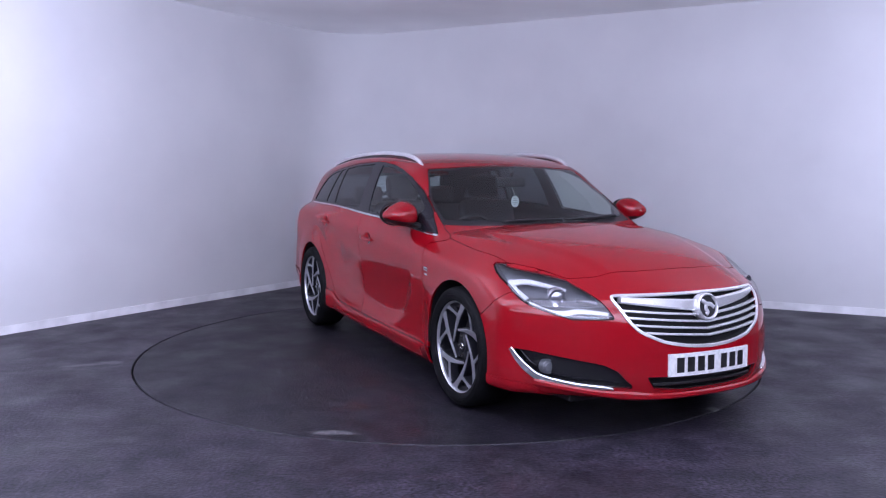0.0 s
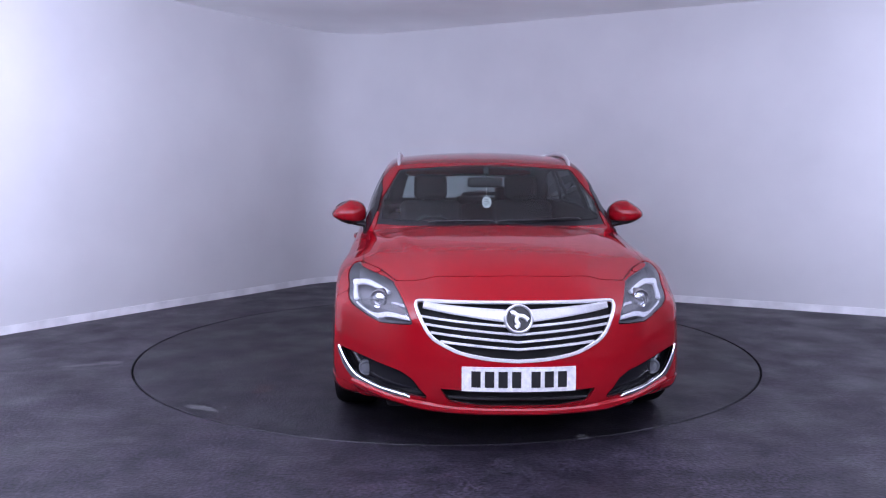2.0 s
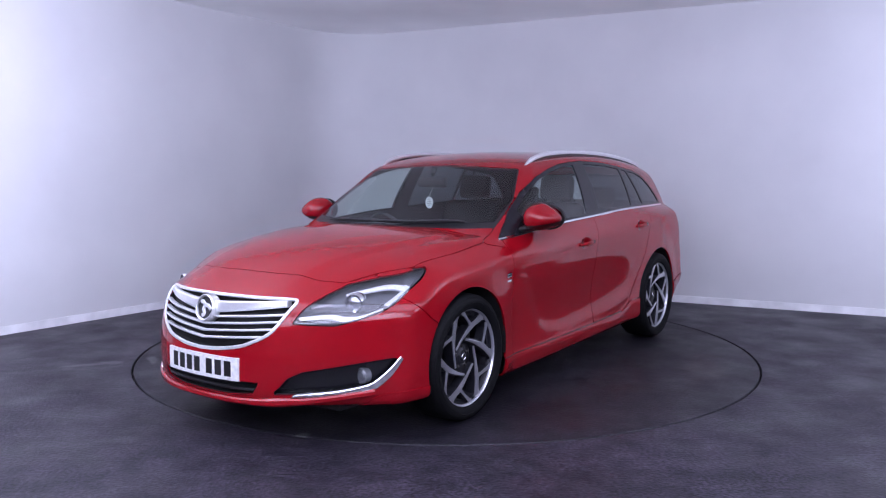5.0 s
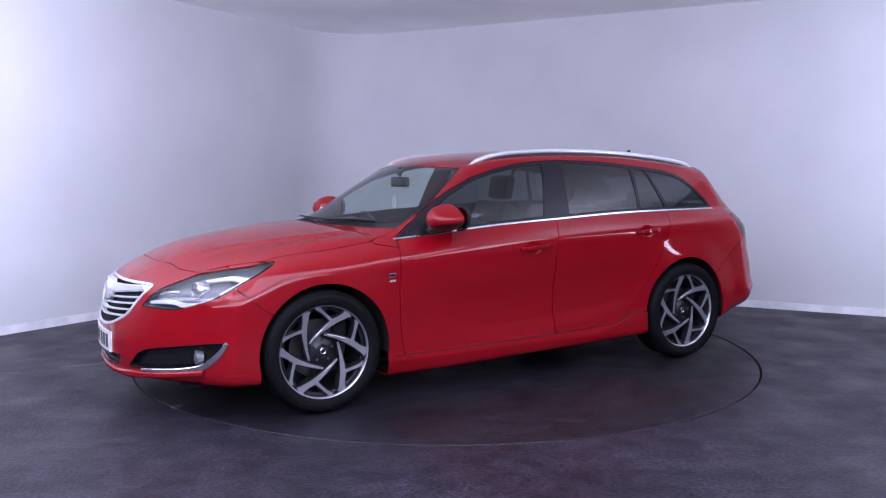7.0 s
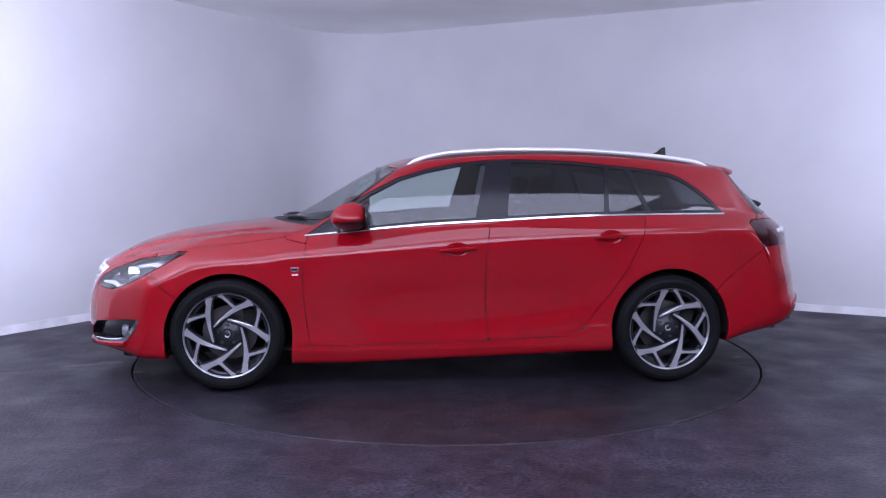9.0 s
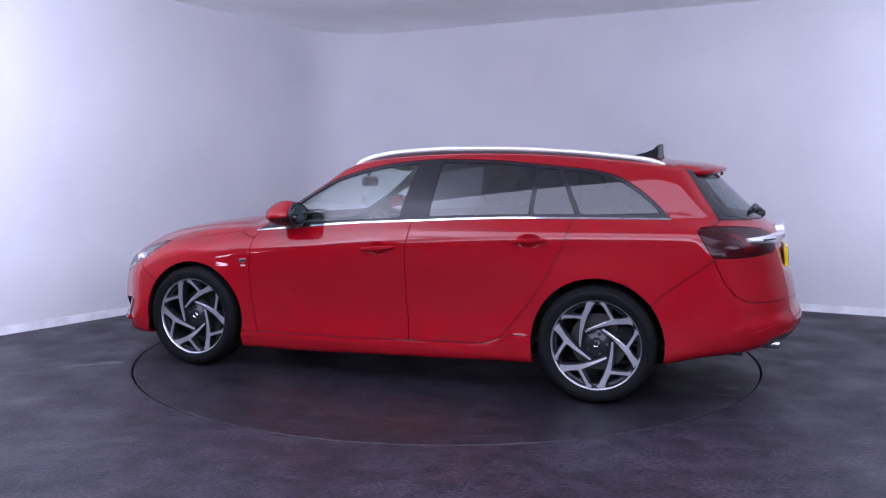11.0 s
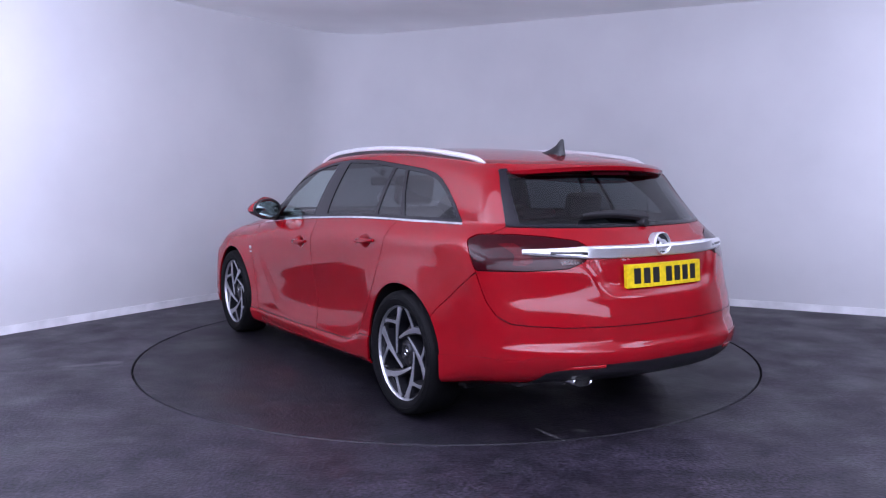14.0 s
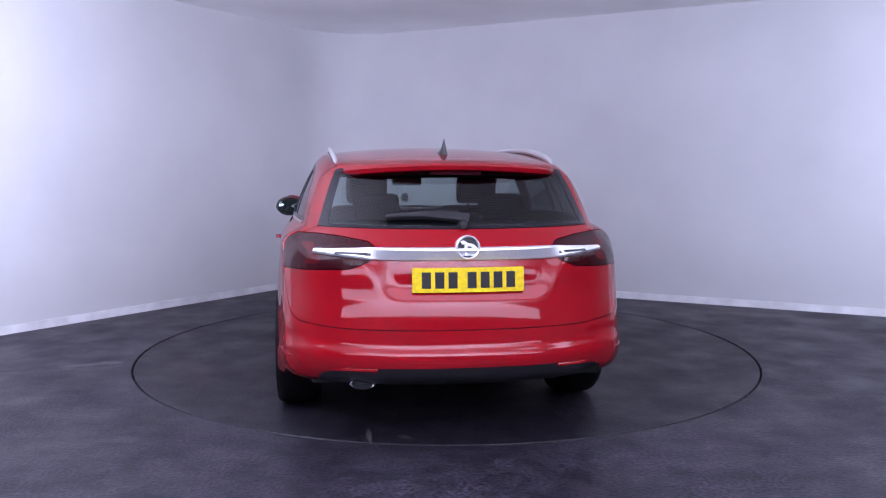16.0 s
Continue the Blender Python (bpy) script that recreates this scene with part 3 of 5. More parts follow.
r_low_grille = both_of(in_front([(-0.5, 0.323), (0.2, 0.323), (0.356, 0.325), (0.318, 0.269), (0.177, 0.250), (-0.5, 0.246)]), r_nose)
r_arches = lambda p: np.minimum(np.hypot(p[:, 0] - 1.352, p[:, 2] - 0.338), np.hypot(p[:, 0] + 1.3685, p[:, 2] - 0.346)) - 0.378
r_arch = lambda p: np.where(np.abs(p[:, 1]) > 0.45, np.where(p[:, 2] < 0.40, np.minimum(r_arches(p), np.abs(np.abs(p[:, 0] + 0.008) - 1.360) - 0.372), r_arches(p)), 0.2)
r_bonnet = both_of(in_plan([(2.117, -0.6), (2.112, 0.12), (2.095, 0.25), (2.022, 0.469), (1.958, 0.57), (1.80, 0.655), (1.66, 0.752), (1.4, 0.768), (1.03, 0.772), (0.985, 0.75),
                            (0.845, 0.730), (0.945, 0.584), (1.125, 0.235), (1.165, 0.12), (1.20, -0.6)]), upper(0.70))
r_front_bumper = both_of(in_side([(2.6, 0.95), (1.90, 0.95), (1.80, 0.76), (1.83, 0.712), (1.70, 0.60), (1.65, 0.57), (1.65, -0.2), (2.6, -0.2)]), lambda p: 1.4 - p[:, 0])
r_wing = both_of(in_side([(2.2, 1.0), (1.025, 1.0), (1.025, 0.912), (0.888, 0.885), (0.90, 0.832), (0.91, 0.663), (0.897, 0.457), (0.868, 0.262), (0.9, 0.05), (2.2, 0.05)]), side_of_car)
r_front_door = both_of(in_side([(0.884, 0.925), (0.90, 0.832), (0.91, 0.663), (0.897, 0.457), (0.870, 0.266), (0.5, 0.267), (0.17, 0.273), (-0.219, 0.283), (-0.198, 0.543), (-0.2, 0.821), (-0.233, 1.045), (0.507, 1.0)]), side_of_car)
r_rear_door = both_of(in_side([(-0.233, 1.045), (-0.2, 0.821), (-0.198, 0.543), (-0.219, 0.283), (-0.7, 0.302), (-0.80, 0.338), (-0.85, 0.40), (-0.91, 0.48), (-0.971, 0.553), (-1.075, 0.706), (-1.178, 0.916), (-1.218, 1.075), (-0.7, 1.08)]), side_of_car)
r_sill = both_of(in_side([(1.2, 0.264), (0.97, 0.264), (0.5, 0.266), (0.17, 0.272), (-0.22, 0.282), (-0.7, 0.301), (-0.80, 0.337), (-0.86, 0.364), (-1.2, 0.370), (-1.2, 0.0), (1.2, 0.0)]), side_of_car)
r_rear_bumper = in_side([(-1.66, 0.0), (-1.66, 0.58), (-1.72, 0.64), (-1.992, 0.845), (-2.015, 0.78), (-2.05, 0.71), (-2.107, 0.645), (-2.17, 0.613), (-2.325, 0.600), (-2.70, 0.602), (-2.70, 0.0)])
r_diffuser = both_of(in_front([(-0.5, 0.437), (0.337, 0.433), (0.558, 0.426), (0.66, 0.396), (0.70, 0.335), (0.72, 0.20), (-0.5, 0.2)]), lambda p: p[:, 0] + 2.0)

GAP_HALF = 0.0022
rest = remove(r_arch, (SKIN_V, SKIN_F))
arched = rest


def side_pair(name, fn, mat, label="", source=None, **kw):
    piece = carve(fn, source or arched, GAP_HALF)
    for flip in (False, True):
        panel(name, piece, mat, car, label, flip=flip, **kw)
    return piece


holes_front = any_of(r_grille, r_fog, r_low_grille, r_head_lamp, r_bonnet)
bumper_skin = remove(holes_front, arched, GAP_HALF)
r_front_skirt = both_of(in_side([(1.55, 0.275), (1.74, 0.272), (1.93, 0.268), (1.99, 0.245), (1.99, 0.0), (1.55, 0.0)]), side_of_car)
front_piece = carve(r_front_bumper, bumper_skin, GAP_HALF)
panel("front_bumper", remove(r_front_skirt, front_piece), RED, car, "glossy red front bumper with openings", both=True)
for flip in (False, True):
    panel("front_skirt", carve(r_front_skirt, front_piece), RED, car, "red lower corner of the front bumper", flip=flip, lift=0.006)
panel("bonnet", carve(r_bonnet, arched, GAP_HALF), RED, car, "smooth red bonnet", both=True)
wing_skin = remove(any_of(r_bonnet, r_head_lamp, r_front_bumper, r_sill), arched, GAP_HALF)
side_pair("front_wing", r_wing, RED, source=wing_skin)
door_skin = remove(r_glasshouse, arched, GAP_HALF)
HANDLES = ((-0.024, 0.852), (-0.974, 0.924))
cups = [both_of(lambda p, hx=hx, hz=hz: (np.hypot((p[:, 0] - hx) / 0.075, (p[:, 2] - hz) / 0.042) - 1) * 0.04, side_of_car) for hx, hz in HANDLES]
DOORS = {}
for fn, name, cup in ((r_front_door, "front_door", cups[0]), (r_rear_door, "rear_door", cups[1])):
    piece = remove(cup, carve(fn, door_skin, GAP_HALF))
    for flip in (False, True):
        DOORS[name, flip] = panel(name, piece, RED, car, "red door with body-coloured handle", flip=flip)
        pan("handle_cup", carve(cup), RED, DOORS[name, flip], 0.016, flip=flip, bowl=lambda p, cup=cup: step(0.0, 0.03, -cup(p)))
side_pair("sill_cover", r_sill, RED, "red sill cover", source=remove(r_arch, arched), lift=0.004)
tail_skin = remove(any_of(r_tail_glass, r_tail_lamp), arched, GAP_HALF)
tailgate = panel("tailgate", carve(r_tailgate, tail_skin, GAP_HALF), RED, car, "red tailgate with rear window", both=True)
rear_skin = remove(any_of(r_tail_lamp, r_tailgate, r_diffuser), arched, GAP_HALF)
r_skirt = in_side([(-1.6, 0.385), (-1.85, 0.420), (-2.05, 0.446), (-2.19, 0.447), (-2.25, 0.458), (-2.31, 0.480), (-2.42, 0.492), (-2.7, 0.497), (-2.7, 0.0), (-1.6, 0.0)])
bumper_piece = carve(r_rear_bumper, rear_skin, GAP_HALF)
panel("rear_bumper", remove(r_skirt, bumper_piece), RED, car, "glossy red rear bumper", both=True)
panel("rear_skirt", carve(r_skirt, bumper_piece), RED, car, "red lower skirt of the rear bumper", both=True, lift=0.007)
panel("rear_diffuser", carve(r_diffuser, arched), BLACK, car, "black plastic lower rear bumper", both=True)
shell = remove(any_of(r_front_bumper, r_bonnet, r_wing, r_front_door, r_rear_door, r_sill, r_tailgate, r_rear_bumper, r_diffuser, r_tail_lamp, r_head_lamp, r_screen_full, r_glasshouse, lower(0.30)), arched, GAP_HALF)
panel("body_shell", shell, RED, car, "red roof, pillars and rear quarters", both=True)
panel("windscreen", carve(r_screen, None, 0.0), GLASS, car, "clear windscreen", both=True, flange=0.005)
panel("cowl", remove(r_screen, carve(r_screen_full, None, 0.001)), BLACK, car, "black plastic scuttle and screen border", both=True, lift=-0.004, flange=0.01)
panel("tailgate_window", carve(r_tail_glass, None, 0.001), TAIL_GLASS, tailgate, "tinted tailgate window", both=True, flange=0.005)
panel("glass_border", remove(both_of(grown(r_tail_glass, -0.012), in_front([(-0.5, 1.36), (0.555, 1.36), (0.645, 1.03), (-0.5, 1.03)])), carve(r_tail_glass, None, 0.001)), PILLAR, tailgate, "black border of the tailgate window", both=True, flange=0.0, lift=0.0015)
frame_piece = remove(r_side_panes, carve(r_glasshouse, None, 0.001))
for flip in (False, True):
    panel("window_surround", frame_piece, PILLAR, car, "black window surround and pillars", flip=flip)
    panel("front_side_window", carve(r_front_window), GLASS, DOORS["front_door", flip], flip=flip, flange=0.004, lift=-0.004)
    panel("rear_side_window", carve(r_rear_window), PRIVACY, DOORS["rear_door", flip], flip=flip, flange=0.004, lift=-0.004)
    panel("quarter_light", carve(r_quarter_light), PRIVACY, DOORS["rear_door", flip], flip=flip, flange=0.004, lift=-0.004)
    panel("rear_quarter_window", carve(r_rear_quarter), PRIVACY, car, flip=flip, flange=0.004, lift=-0.004)

# dark inner skin behind the panels, open at the windows, lamps and arches
inner = remove(any_of(grown(r_side_panes, 0.006), grown(r_screen, 0.004), grown(r_tail_glass, -0.03), r_tail_lamp, r_head_lamp, r_grille, r_fog, r_low_grille, grown(r_arch, 0.01)), (SKIN_V, SKIN_F))
inner_v = inner[0] - body_normals(inner[0]) * 0.016
k = len(inner_v)
mesh_object("inner_lining", np.concatenate([inner_v, inner_v * [1, -1, 1]]), inner[1] + [tuple(i + k for i in f[::-1]) for f in inner[1]], TRIM, car, "dark inner lining")


# ---- points on the skin ----
def skin_points(uv, axis, start, sign):
    """Meets the skin from outside along an axis; uv are the other two coordinates."""
    uv = np.array(uv, float)
    others = [k for k in range(3) if k != axis]
    steps = np.linspace(0, 1.2, 121)
    p = np.zeros((len(uv), len(steps), 3))
    p[:, :, others] = uv[:, None, :]
    p[:, :, axis] = start - sign * steps[None, :]
    inside = (body(p.reshape(-1, 3)) < 0).reshape(len(uv), len(steps))
    first = np.where(inside.any(1), inside.argmax(1), len(steps) - 1)
    hi = steps[first]
    lo = np.maximum(hi - 0.01, 0)
    q = np.zeros((len(uv), 3))
    q[:, others] = uv
    for _ in range(7):
        mid = (lo + hi) / 2
        q[:, axis] = start - sign * mid
        got = body(q) < 0
        hi, lo = np.where(got, mid, hi), np.where(got, lo, mid)
    q[:, axis] = start - sign * hi
    return q


def front_at(yz):
    return skin_points(yz, 0, 2.6, 1)


def rear_at(yz):
    return skin_points(yz, 0, -2.7, -1)


def left_at(xz):
    return skin_points(xz, 1, 1.1, 1)


def top_at(xy):
    return skin_points(xy, 2, 1.7, 1)


def strip_bm(points, ways, width, thick):
    """A slim bar of rectangular section along points; ways: outward normals; width lies across the bar in the skin."""
    bm = bmesh.new()
    rings = []
    n = len(points)
    for i in range(n):
        p, w = Vector(points[i]), Vector(ways[i]).normalized()
        d = (Vector(points[min(i + 1, n - 1)]) - Vector(points[max(i - 1, 0)])).normalized()
        s = d.cross(w).normalized()
        h = width[i] / 2 if hasattr(width, "__len__") else width / 2
        e = min(h * 0.5, thick * 0.5)
        rings.append([bm.verts.new(p + s * a + w * b) for a, b in ((-h, -thick), (-h, thick - e), (-h + e, thick), (h - e, thick), (h, thick - e), (h, -thick))])
    for a, b in zip(rings, rings[1:]):
        for j in range(6):
            bm.faces.new((a[j], a[(j + 1) % 6], b[(j + 1) % 6], b[j]))
    bm.faces.new(rings[0])
    bm.faces.new(rings[-1])
    return bm


def mirrored(points):
    return [(p[0], -p[1], p[2]) for p in points]


def skin_strip(name, points, width, thick, mat, parent, label="", flip=False):
    w = body_normals(np.array(points, float))
    if flip:
        points, w = mirrored(points), w * [1, -1, 1]
    return part(name, strip_bm(points, w, width, thick), mat, parent, label)


# chrome strip under the side windows
BELT_LINE = spline([(0.90, 0.930), (0.507, 0.970), (0.164, 0.999), (-0.23, 1.021), (-0.71, 1.045), (-1.08, 1.053), (-1.752, 1.056)], 60)
belt_points = left_at(BELT_LINE)
for flip in (False, True):
    skin_strip("belt_trim", belt_points, 0.015, 0.005, CHROME, car, "bright chrome strip under the side windows", flip)


# ---- front details ----
LAMP_HOUSING = plain("lamp_housing", (0.16, 0.165, 0.18), 0.35, 0.4, 0, 40)
LAMP_BEZEL = plain("lamp_bezel", (0.07, 0.07, 0.08), 0.3, 0.2, 0, 40)
grille = pan("grille", carve(r_grille), LINER, car, 0.05, way=(1, 0, 0), both=True)
tagged(grille, "black radiator grille with chrome slats")
GRILLE_EDGE = [(0.0, 0.463), (0.126, 0.471), (0.253, 0.492), (0.317, 0.515), (0.382, 0.548), (0.421, 0.59), (0.458, 0.661), (0.468, 0.700), (0.436, 0.713), (0.252, 0.717), (0.0, 0.718)]
edge = spline(GRILLE_EDGE, 60)
edge_pts = front_at(edge)
loop = [tuple(p) for p in edge_pts] + mirrored(edge_pts[::-1])[1:]
loop_n = np.concatenate([body_normals(edge_pts), (body_normals(edge_pts) * [1, -1, 1])[::-1][1:]])
part("grille_frame", strip_bm(loop, loop_n, 0.016, 0.005), SATIN, grille, "chrome grille surround")


def slat(name, z_mid, rise, reach, height, depth=0.012, swell=None):
    ys = np.linspace(-reach, reach, 33)
    zs = z_mid + rise * np.abs(ys) / reach
    p = front_at(np.stack([np.abs(ys), zs], 1))
    p[:, 1] = ys
    p[:, 0] -= 0.014
    w = [swell(abs(y)) for y in ys] if swell else height
    return part(name, strip_bm([tuple(q) for q in p], [(1, 0, 0.15)] * len(p), w, depth), SATIN, grille, "chrome grille slat")


slat("main_bar", 0.655, 0.038, 0.435, 0.05, 0.016, lambda y: 0.062 - 0.030 * (y / 0.435))
for z_mid, rise, reach in ((0.611, 0.034, 0.445), (0.578, 0.034, 0.425), (0.545, 0.032, 0.400), (0.512, 0.028, 0.355)):
    slat("slat", z_mid, rise, reach, 0.011)


def badge(name, centre, way, radius, parent):
    """Round chrome badge: rim, dark field and a plain raised shape."""
    d = Vector(way).normalized()
    q = d.to_track_quat("Y", "Z").to_matrix().to_4x4()
    m = Matrix.Translation(centre) @ q
    rim = lathe_bm([(radius * 0.80, 0.004), (radius * 0.82, 0.016), (radius * 0.90, 0.020), (radius * 0.98, 0.016), (radius, 0.004), (radius, -0.03), (0, -0.03)], 40)
    rim.transform(m)
    ob = part(name, rim, SATIN, parent, "round chrome badge")
    field = lathe_bm([(0.0, 0.008), (radius * 0.83, 0.008), (radius * 0.83, 0.0), (0, 0.0)], 40)
    field.transform(m)
    part("badge_field", field, BLACK, ob)
    for line, thick in (([(-0.62, -0.10), (-0.30, 0.16), (0.05, 0.20), (0.34, 0.42), (0.52, 0.36)], 0.16), ([(0.05, 0.20), (0.16, -0.12), (0.02, -0.40), (0.22, -0.58)], 0.15)):
        s = tube_bm([(u * radius, 0.009, w * radius) for u, w in spline(line, 14)], thick * radius, 8, 0.6, up=(0, 1, 0))
        s.transform(m)
        part("badge_shape", s, SATIN, ob)
    return ob


badge("front_badge", (2.335, 0, 0.650), (1, 0, 0.22), 0.068, car)

low = pan("lower_grille", carve(r_low_grille), BLACK, car, 0.06, way=(1, 0, 0), both=True)
bar_y = np.linspace(-0.32, 0.32, 21)
bar_p = front_at(np.stack([np.abs(bar_y), np.full(21, 0.285)], 1))
bar_p[:, 1] = bar_y
bar_p[:, 0] -= 0.02
part("grille_bar", strip_bm([tuple(p) for p in bar_p], [(1, 0, 0)] * 21, 0.014, 0.008), BLACK, low)

CHROME_FOG = [(0.864, 0.434), (0.842, 0.385), (0.812, 0.340), (0.762, 0.298), (0.658, 0.276), (0.516, 0.269), (0.50, 0.262)]
fog_path = front_at(spline(CHROME_FOG, 40))
fog_piece = carve(r_fog)
for flip in (False, True):
    s = -1 if flip else 1
    recess = pan("fog_lamp_recess", fog_piece, GLOSS_BLACK, car, 0.045, way=(0.9, 0.3, 0), flip=flip)
    tagged(recess, "black fog lamp recess")
    widths = [0.012 + 0.024 * math.sin(math.pi * min(1, i / 39 + 0.12)) for i in range(40)]
    skin_strip("chrome_blade", fog_path, widths, 0.008, CHROME, recess, "chrome blade below the fog lamp", flip)
    fx, fy, fz = front_at([(0.715, 0.348)])[0]
    lamp = lathe_bm([(0.0, 0.012), (0.022, 0.010), (0.028, 0.004), (0.033, 0.008), (0.038, 0.004), (0.040, -0.03), (0, -0.03)], 28, "x", (fx - 0.050, fy * s, fz))
    part("fog_lamp", lamp, LAMP_HOUSING, recess, "round fog lamp")


# lower lip of the front bumper
lip_y = np.linspace(-0.78, 0.78, 61)
lip_p = front_at(np.stack([np.abs(lip_y), 0.226 + 0.05 * (np.abs(lip_y) / 0.78) ** 3], 1))
lip_p[:, 1] = lip_y
lip_n = body_normals(np.abs(lip_p))
lip_n[:, 1] *= np.sign(lip_y)
lip_n[:, 2] = 0
part("front_lip", strip_bm([tuple(p) for p in lip_p], lip_n, [0.030 + 0.012 * math.exp(-((abs(y) - 0.43) / 0.08) ** 2) for y in lip_y], 0.022), RED, car, "red lip under the front bumper")


# ---- head lamps ----
head_piece = carve(r_head_lamp, None, 0.003)


def lamp_strip(name, yz, width, sunk, mat, parent, s, label="", thick=0.006):
    p = front_at(spline(yz, 24))
    n = body_normals(p)
    p = p - n * sunk
    if s < 0:
        p, n = p * [1, -1, 1], n * [1, -1, 1]
    return part(name, strip_bm([tuple(q) for q in p], n, width, thick), mat, parent, label)


for flip in (False, True):
    s = -1 if flip else 1
    head = pan("headlamp", head_piece, LAMP_HOUSING, car, 0.075, way=(0.75, 0.66, 0), flip=flip)
    tagged(head, "swept clear headlamp with projector lens")
    panel("lens_cover", head_piece, LENS, head, "clear lamp cover", flip=flip, flange=0.004, lift=-0.001)
    lamp_strip("daytime_light", [(0.785, 0.672), (0.735, 0.632), (0.678, 0.622), (0.615, 0.640), (0.505, 0.632)], [0.016 + 0.012 * math.sin(math.pi * i / 23) for i in range(24)], 0.026, WHITE_LENS, head, s, "white daytime running light strip")
    lamp_strip("upper_reflector", [(0.812, 0.755), (0.74, 0.768), (0.68, 0.757), (0.61, 0.738)], [0.040 - 0.024 * i / 23 for i in range(24)], 0.022, WHITE_LENS, head, s)
    lamp_strip("inner_reflector", [(0.60, 0.700), (0.565, 0.698), (0.528, 0.690)], 0.018, 0.03, LAMP_GREY, head, s)
    lamp_strip("side_reflector", [(0.800, 0.770), (0.800, 0.735), (0.785, 0.690)], 0.030, 0.024, WHITE_LENS, head, s)
    mask = carve(both_of(r_head_lamp, in_front([(0.78, 0.72), (0.70, 0.725), (0.61, 0.715), (0.50, 0.65), (0.48, 0.60), (0.70, 0.59), (0.80, 0.65)])), None, 0.006)
    panel("dark_mask", mask, LAMP_BEZEL, head, "dark grey lamp bezel", flip=flip, flange=0.0, lift=-0.05)
    px, py, pz = front_at([(0.672, 0.688)])[0]
    ring = lathe_bm([(0.034, 0.0), (0.036, 0.008), (0.044, 0.010), (0.048, 0.004), (0.048, -0.05), (0.034, -0.05)], 36, "x", (0, 0, 0))
    ball = lathe_bm([(0.0, 0.014), (0.012, 0.013), (0.024, 0.008), (0.034, 0.0), (0.034, -0.02), (0, -0.02)], 36, "x", (0, 0, 0))
    m = Matrix.Translation((px - 0.035, (py - 0.02) * s, pz)) @ pose(0, 0, 0, 0, 0, 18 * s)
    ring.transform(m)
    ball.transform(m)
    part("projector_ring", ring, CHROME, head, "chrome projector ring")
    part("projector_lens", ball, LAMP_GREY, head, "grey projector lens")


# ---- number plates, writing as bars ----
def number_plate(name, mat, label, z0, z1, rear):
    ny, nz, half = 28, 4, 0.26
    grid = [(-half + 2 * half * i / ny, z0 + (z1 - z0) * j / nz) for j in range(nz + 1) for i in range(ny + 1)]
    a = np.array(grid)
    p = (rear_at if rear else front_at)(np.stack([np.abs(a[:, 0]), a[:, 1]], 1))
    p[:, 1] = a[:, 0]
    sign = -1 if rear else 1
    x = p[:, 0].reshape(nz + 1, ny + 1)
    ext = (x * sign).max(0)
    # a plate bends only sideways and gently
    bend = np.polyfit(np.linspace(-1, 1, ny + 1), ext, 2)
    flat = np.polyval(bend, np.linspace(-1, 1, ny + 1))
    flat += max(0, (ext - flat).max()) + 0.006
    tilt = ((x * sign)[-1].mean() - (x * sign)[0].mean()) / (z1 - z0)

    def at(u, z, out):
        base = np.interp(u, np.linspace(-half, half, ny + 1), flat)
        return (sign * (base + (z - z1 if tilt < 0 else z - z0) * tilt * 0.3 + out), u, z)

    def slab(u0, u1, za, zb, out, thick, steps):
        bm = bmesh.new()
        us = [u0 + (u1 - u0) * i / steps for i in range(steps + 1)]
        rows = [[bm.verts.new(at(u, z, o)) for u in us] for z, o in ((za, out - thick), (za, out), (zb, out), (zb, out - thick))]
        for r in range(4):
            q = rows[(r + 1) % 4]
            for i in range(steps):
                bm.faces.new((rows[r][i], rows[r][i + 1], q[i + 1], q[i]))
        bm.faces.new([rows[r][0] for r in range(4)])
        bm.faces.new([rows[r][-1] for r in range(4)])
        return bm

    holder = part(name, slab(-half, half, z0, z1, 0.0, 0.02, ny), mat, car, label)
    zm = (z0 + z1) / 2
    for u in (-0.196, -0.135, -0.074, -0.013, 0.075, 0.136, 0.197):
        part("plate_bar", slab(u - 0.021, u + 0.021, zm - 0.037, zm + 0.037, 0.0012, 0.001, 2), INK, holder, smooth=False)
    return holder


number_plate("front_number_plate", PLATE_WHITE, "white number plate with dark bars", 0.326, 0.437, False)
number_plate("rear_number_plate", PLATE_YELLOW, "yellow number plate with dark bars", 0.768, 0.879, True)

# ---- rear details ----
lamp_piece = carve(r_tail_lamp, None, 0.002)
r_lamp_red = both_of(r_tail_lamp, in_front([(0.775, 0.985), (0.70, 0.985), (0.690, 0.95), (0.66, 0.90), (0.70, 0.878), (0.755, 0.878), (0.735, 0.93)]))
r_lamp_amber = both_of(r_tail_lamp, in_front([(0.58, 0.915), (0.46, 0.912), (0.475, 0.888), (0.565, 0.884)]))
AMBER = plain("smoked_amber_lens", (0.035, 0.005, 0.003), 0.12, 0, 0, 60)
LAMP_RED = plain("smoked_bright_red_lens", (0.075, 0.002, 0.005), 0.12, 0, 0, 60)
LAMP_RED.node_tree.nodes["Principled BSDF"].inputs["Specular IOR Level"].default_value = 0.25
for flip in (False, True):
    s = -1 if flip else 1
    tail = panel("tail_lamp", lamp_piece, TAIL_LENS, car, "smoked dark red tail lamp", flip=flip, flange=0.02)
    panel("red_segment", carve(r_lamp_red, None, 0.004), LAMP_RED, tail, flip=flip, flange=0.0, lift=0.0012)
    panel("amber_segment", carve(r_lamp_amber, None, 0.002), AMBER, tail, flip=flip, flange=0.0, lift=0.0012)

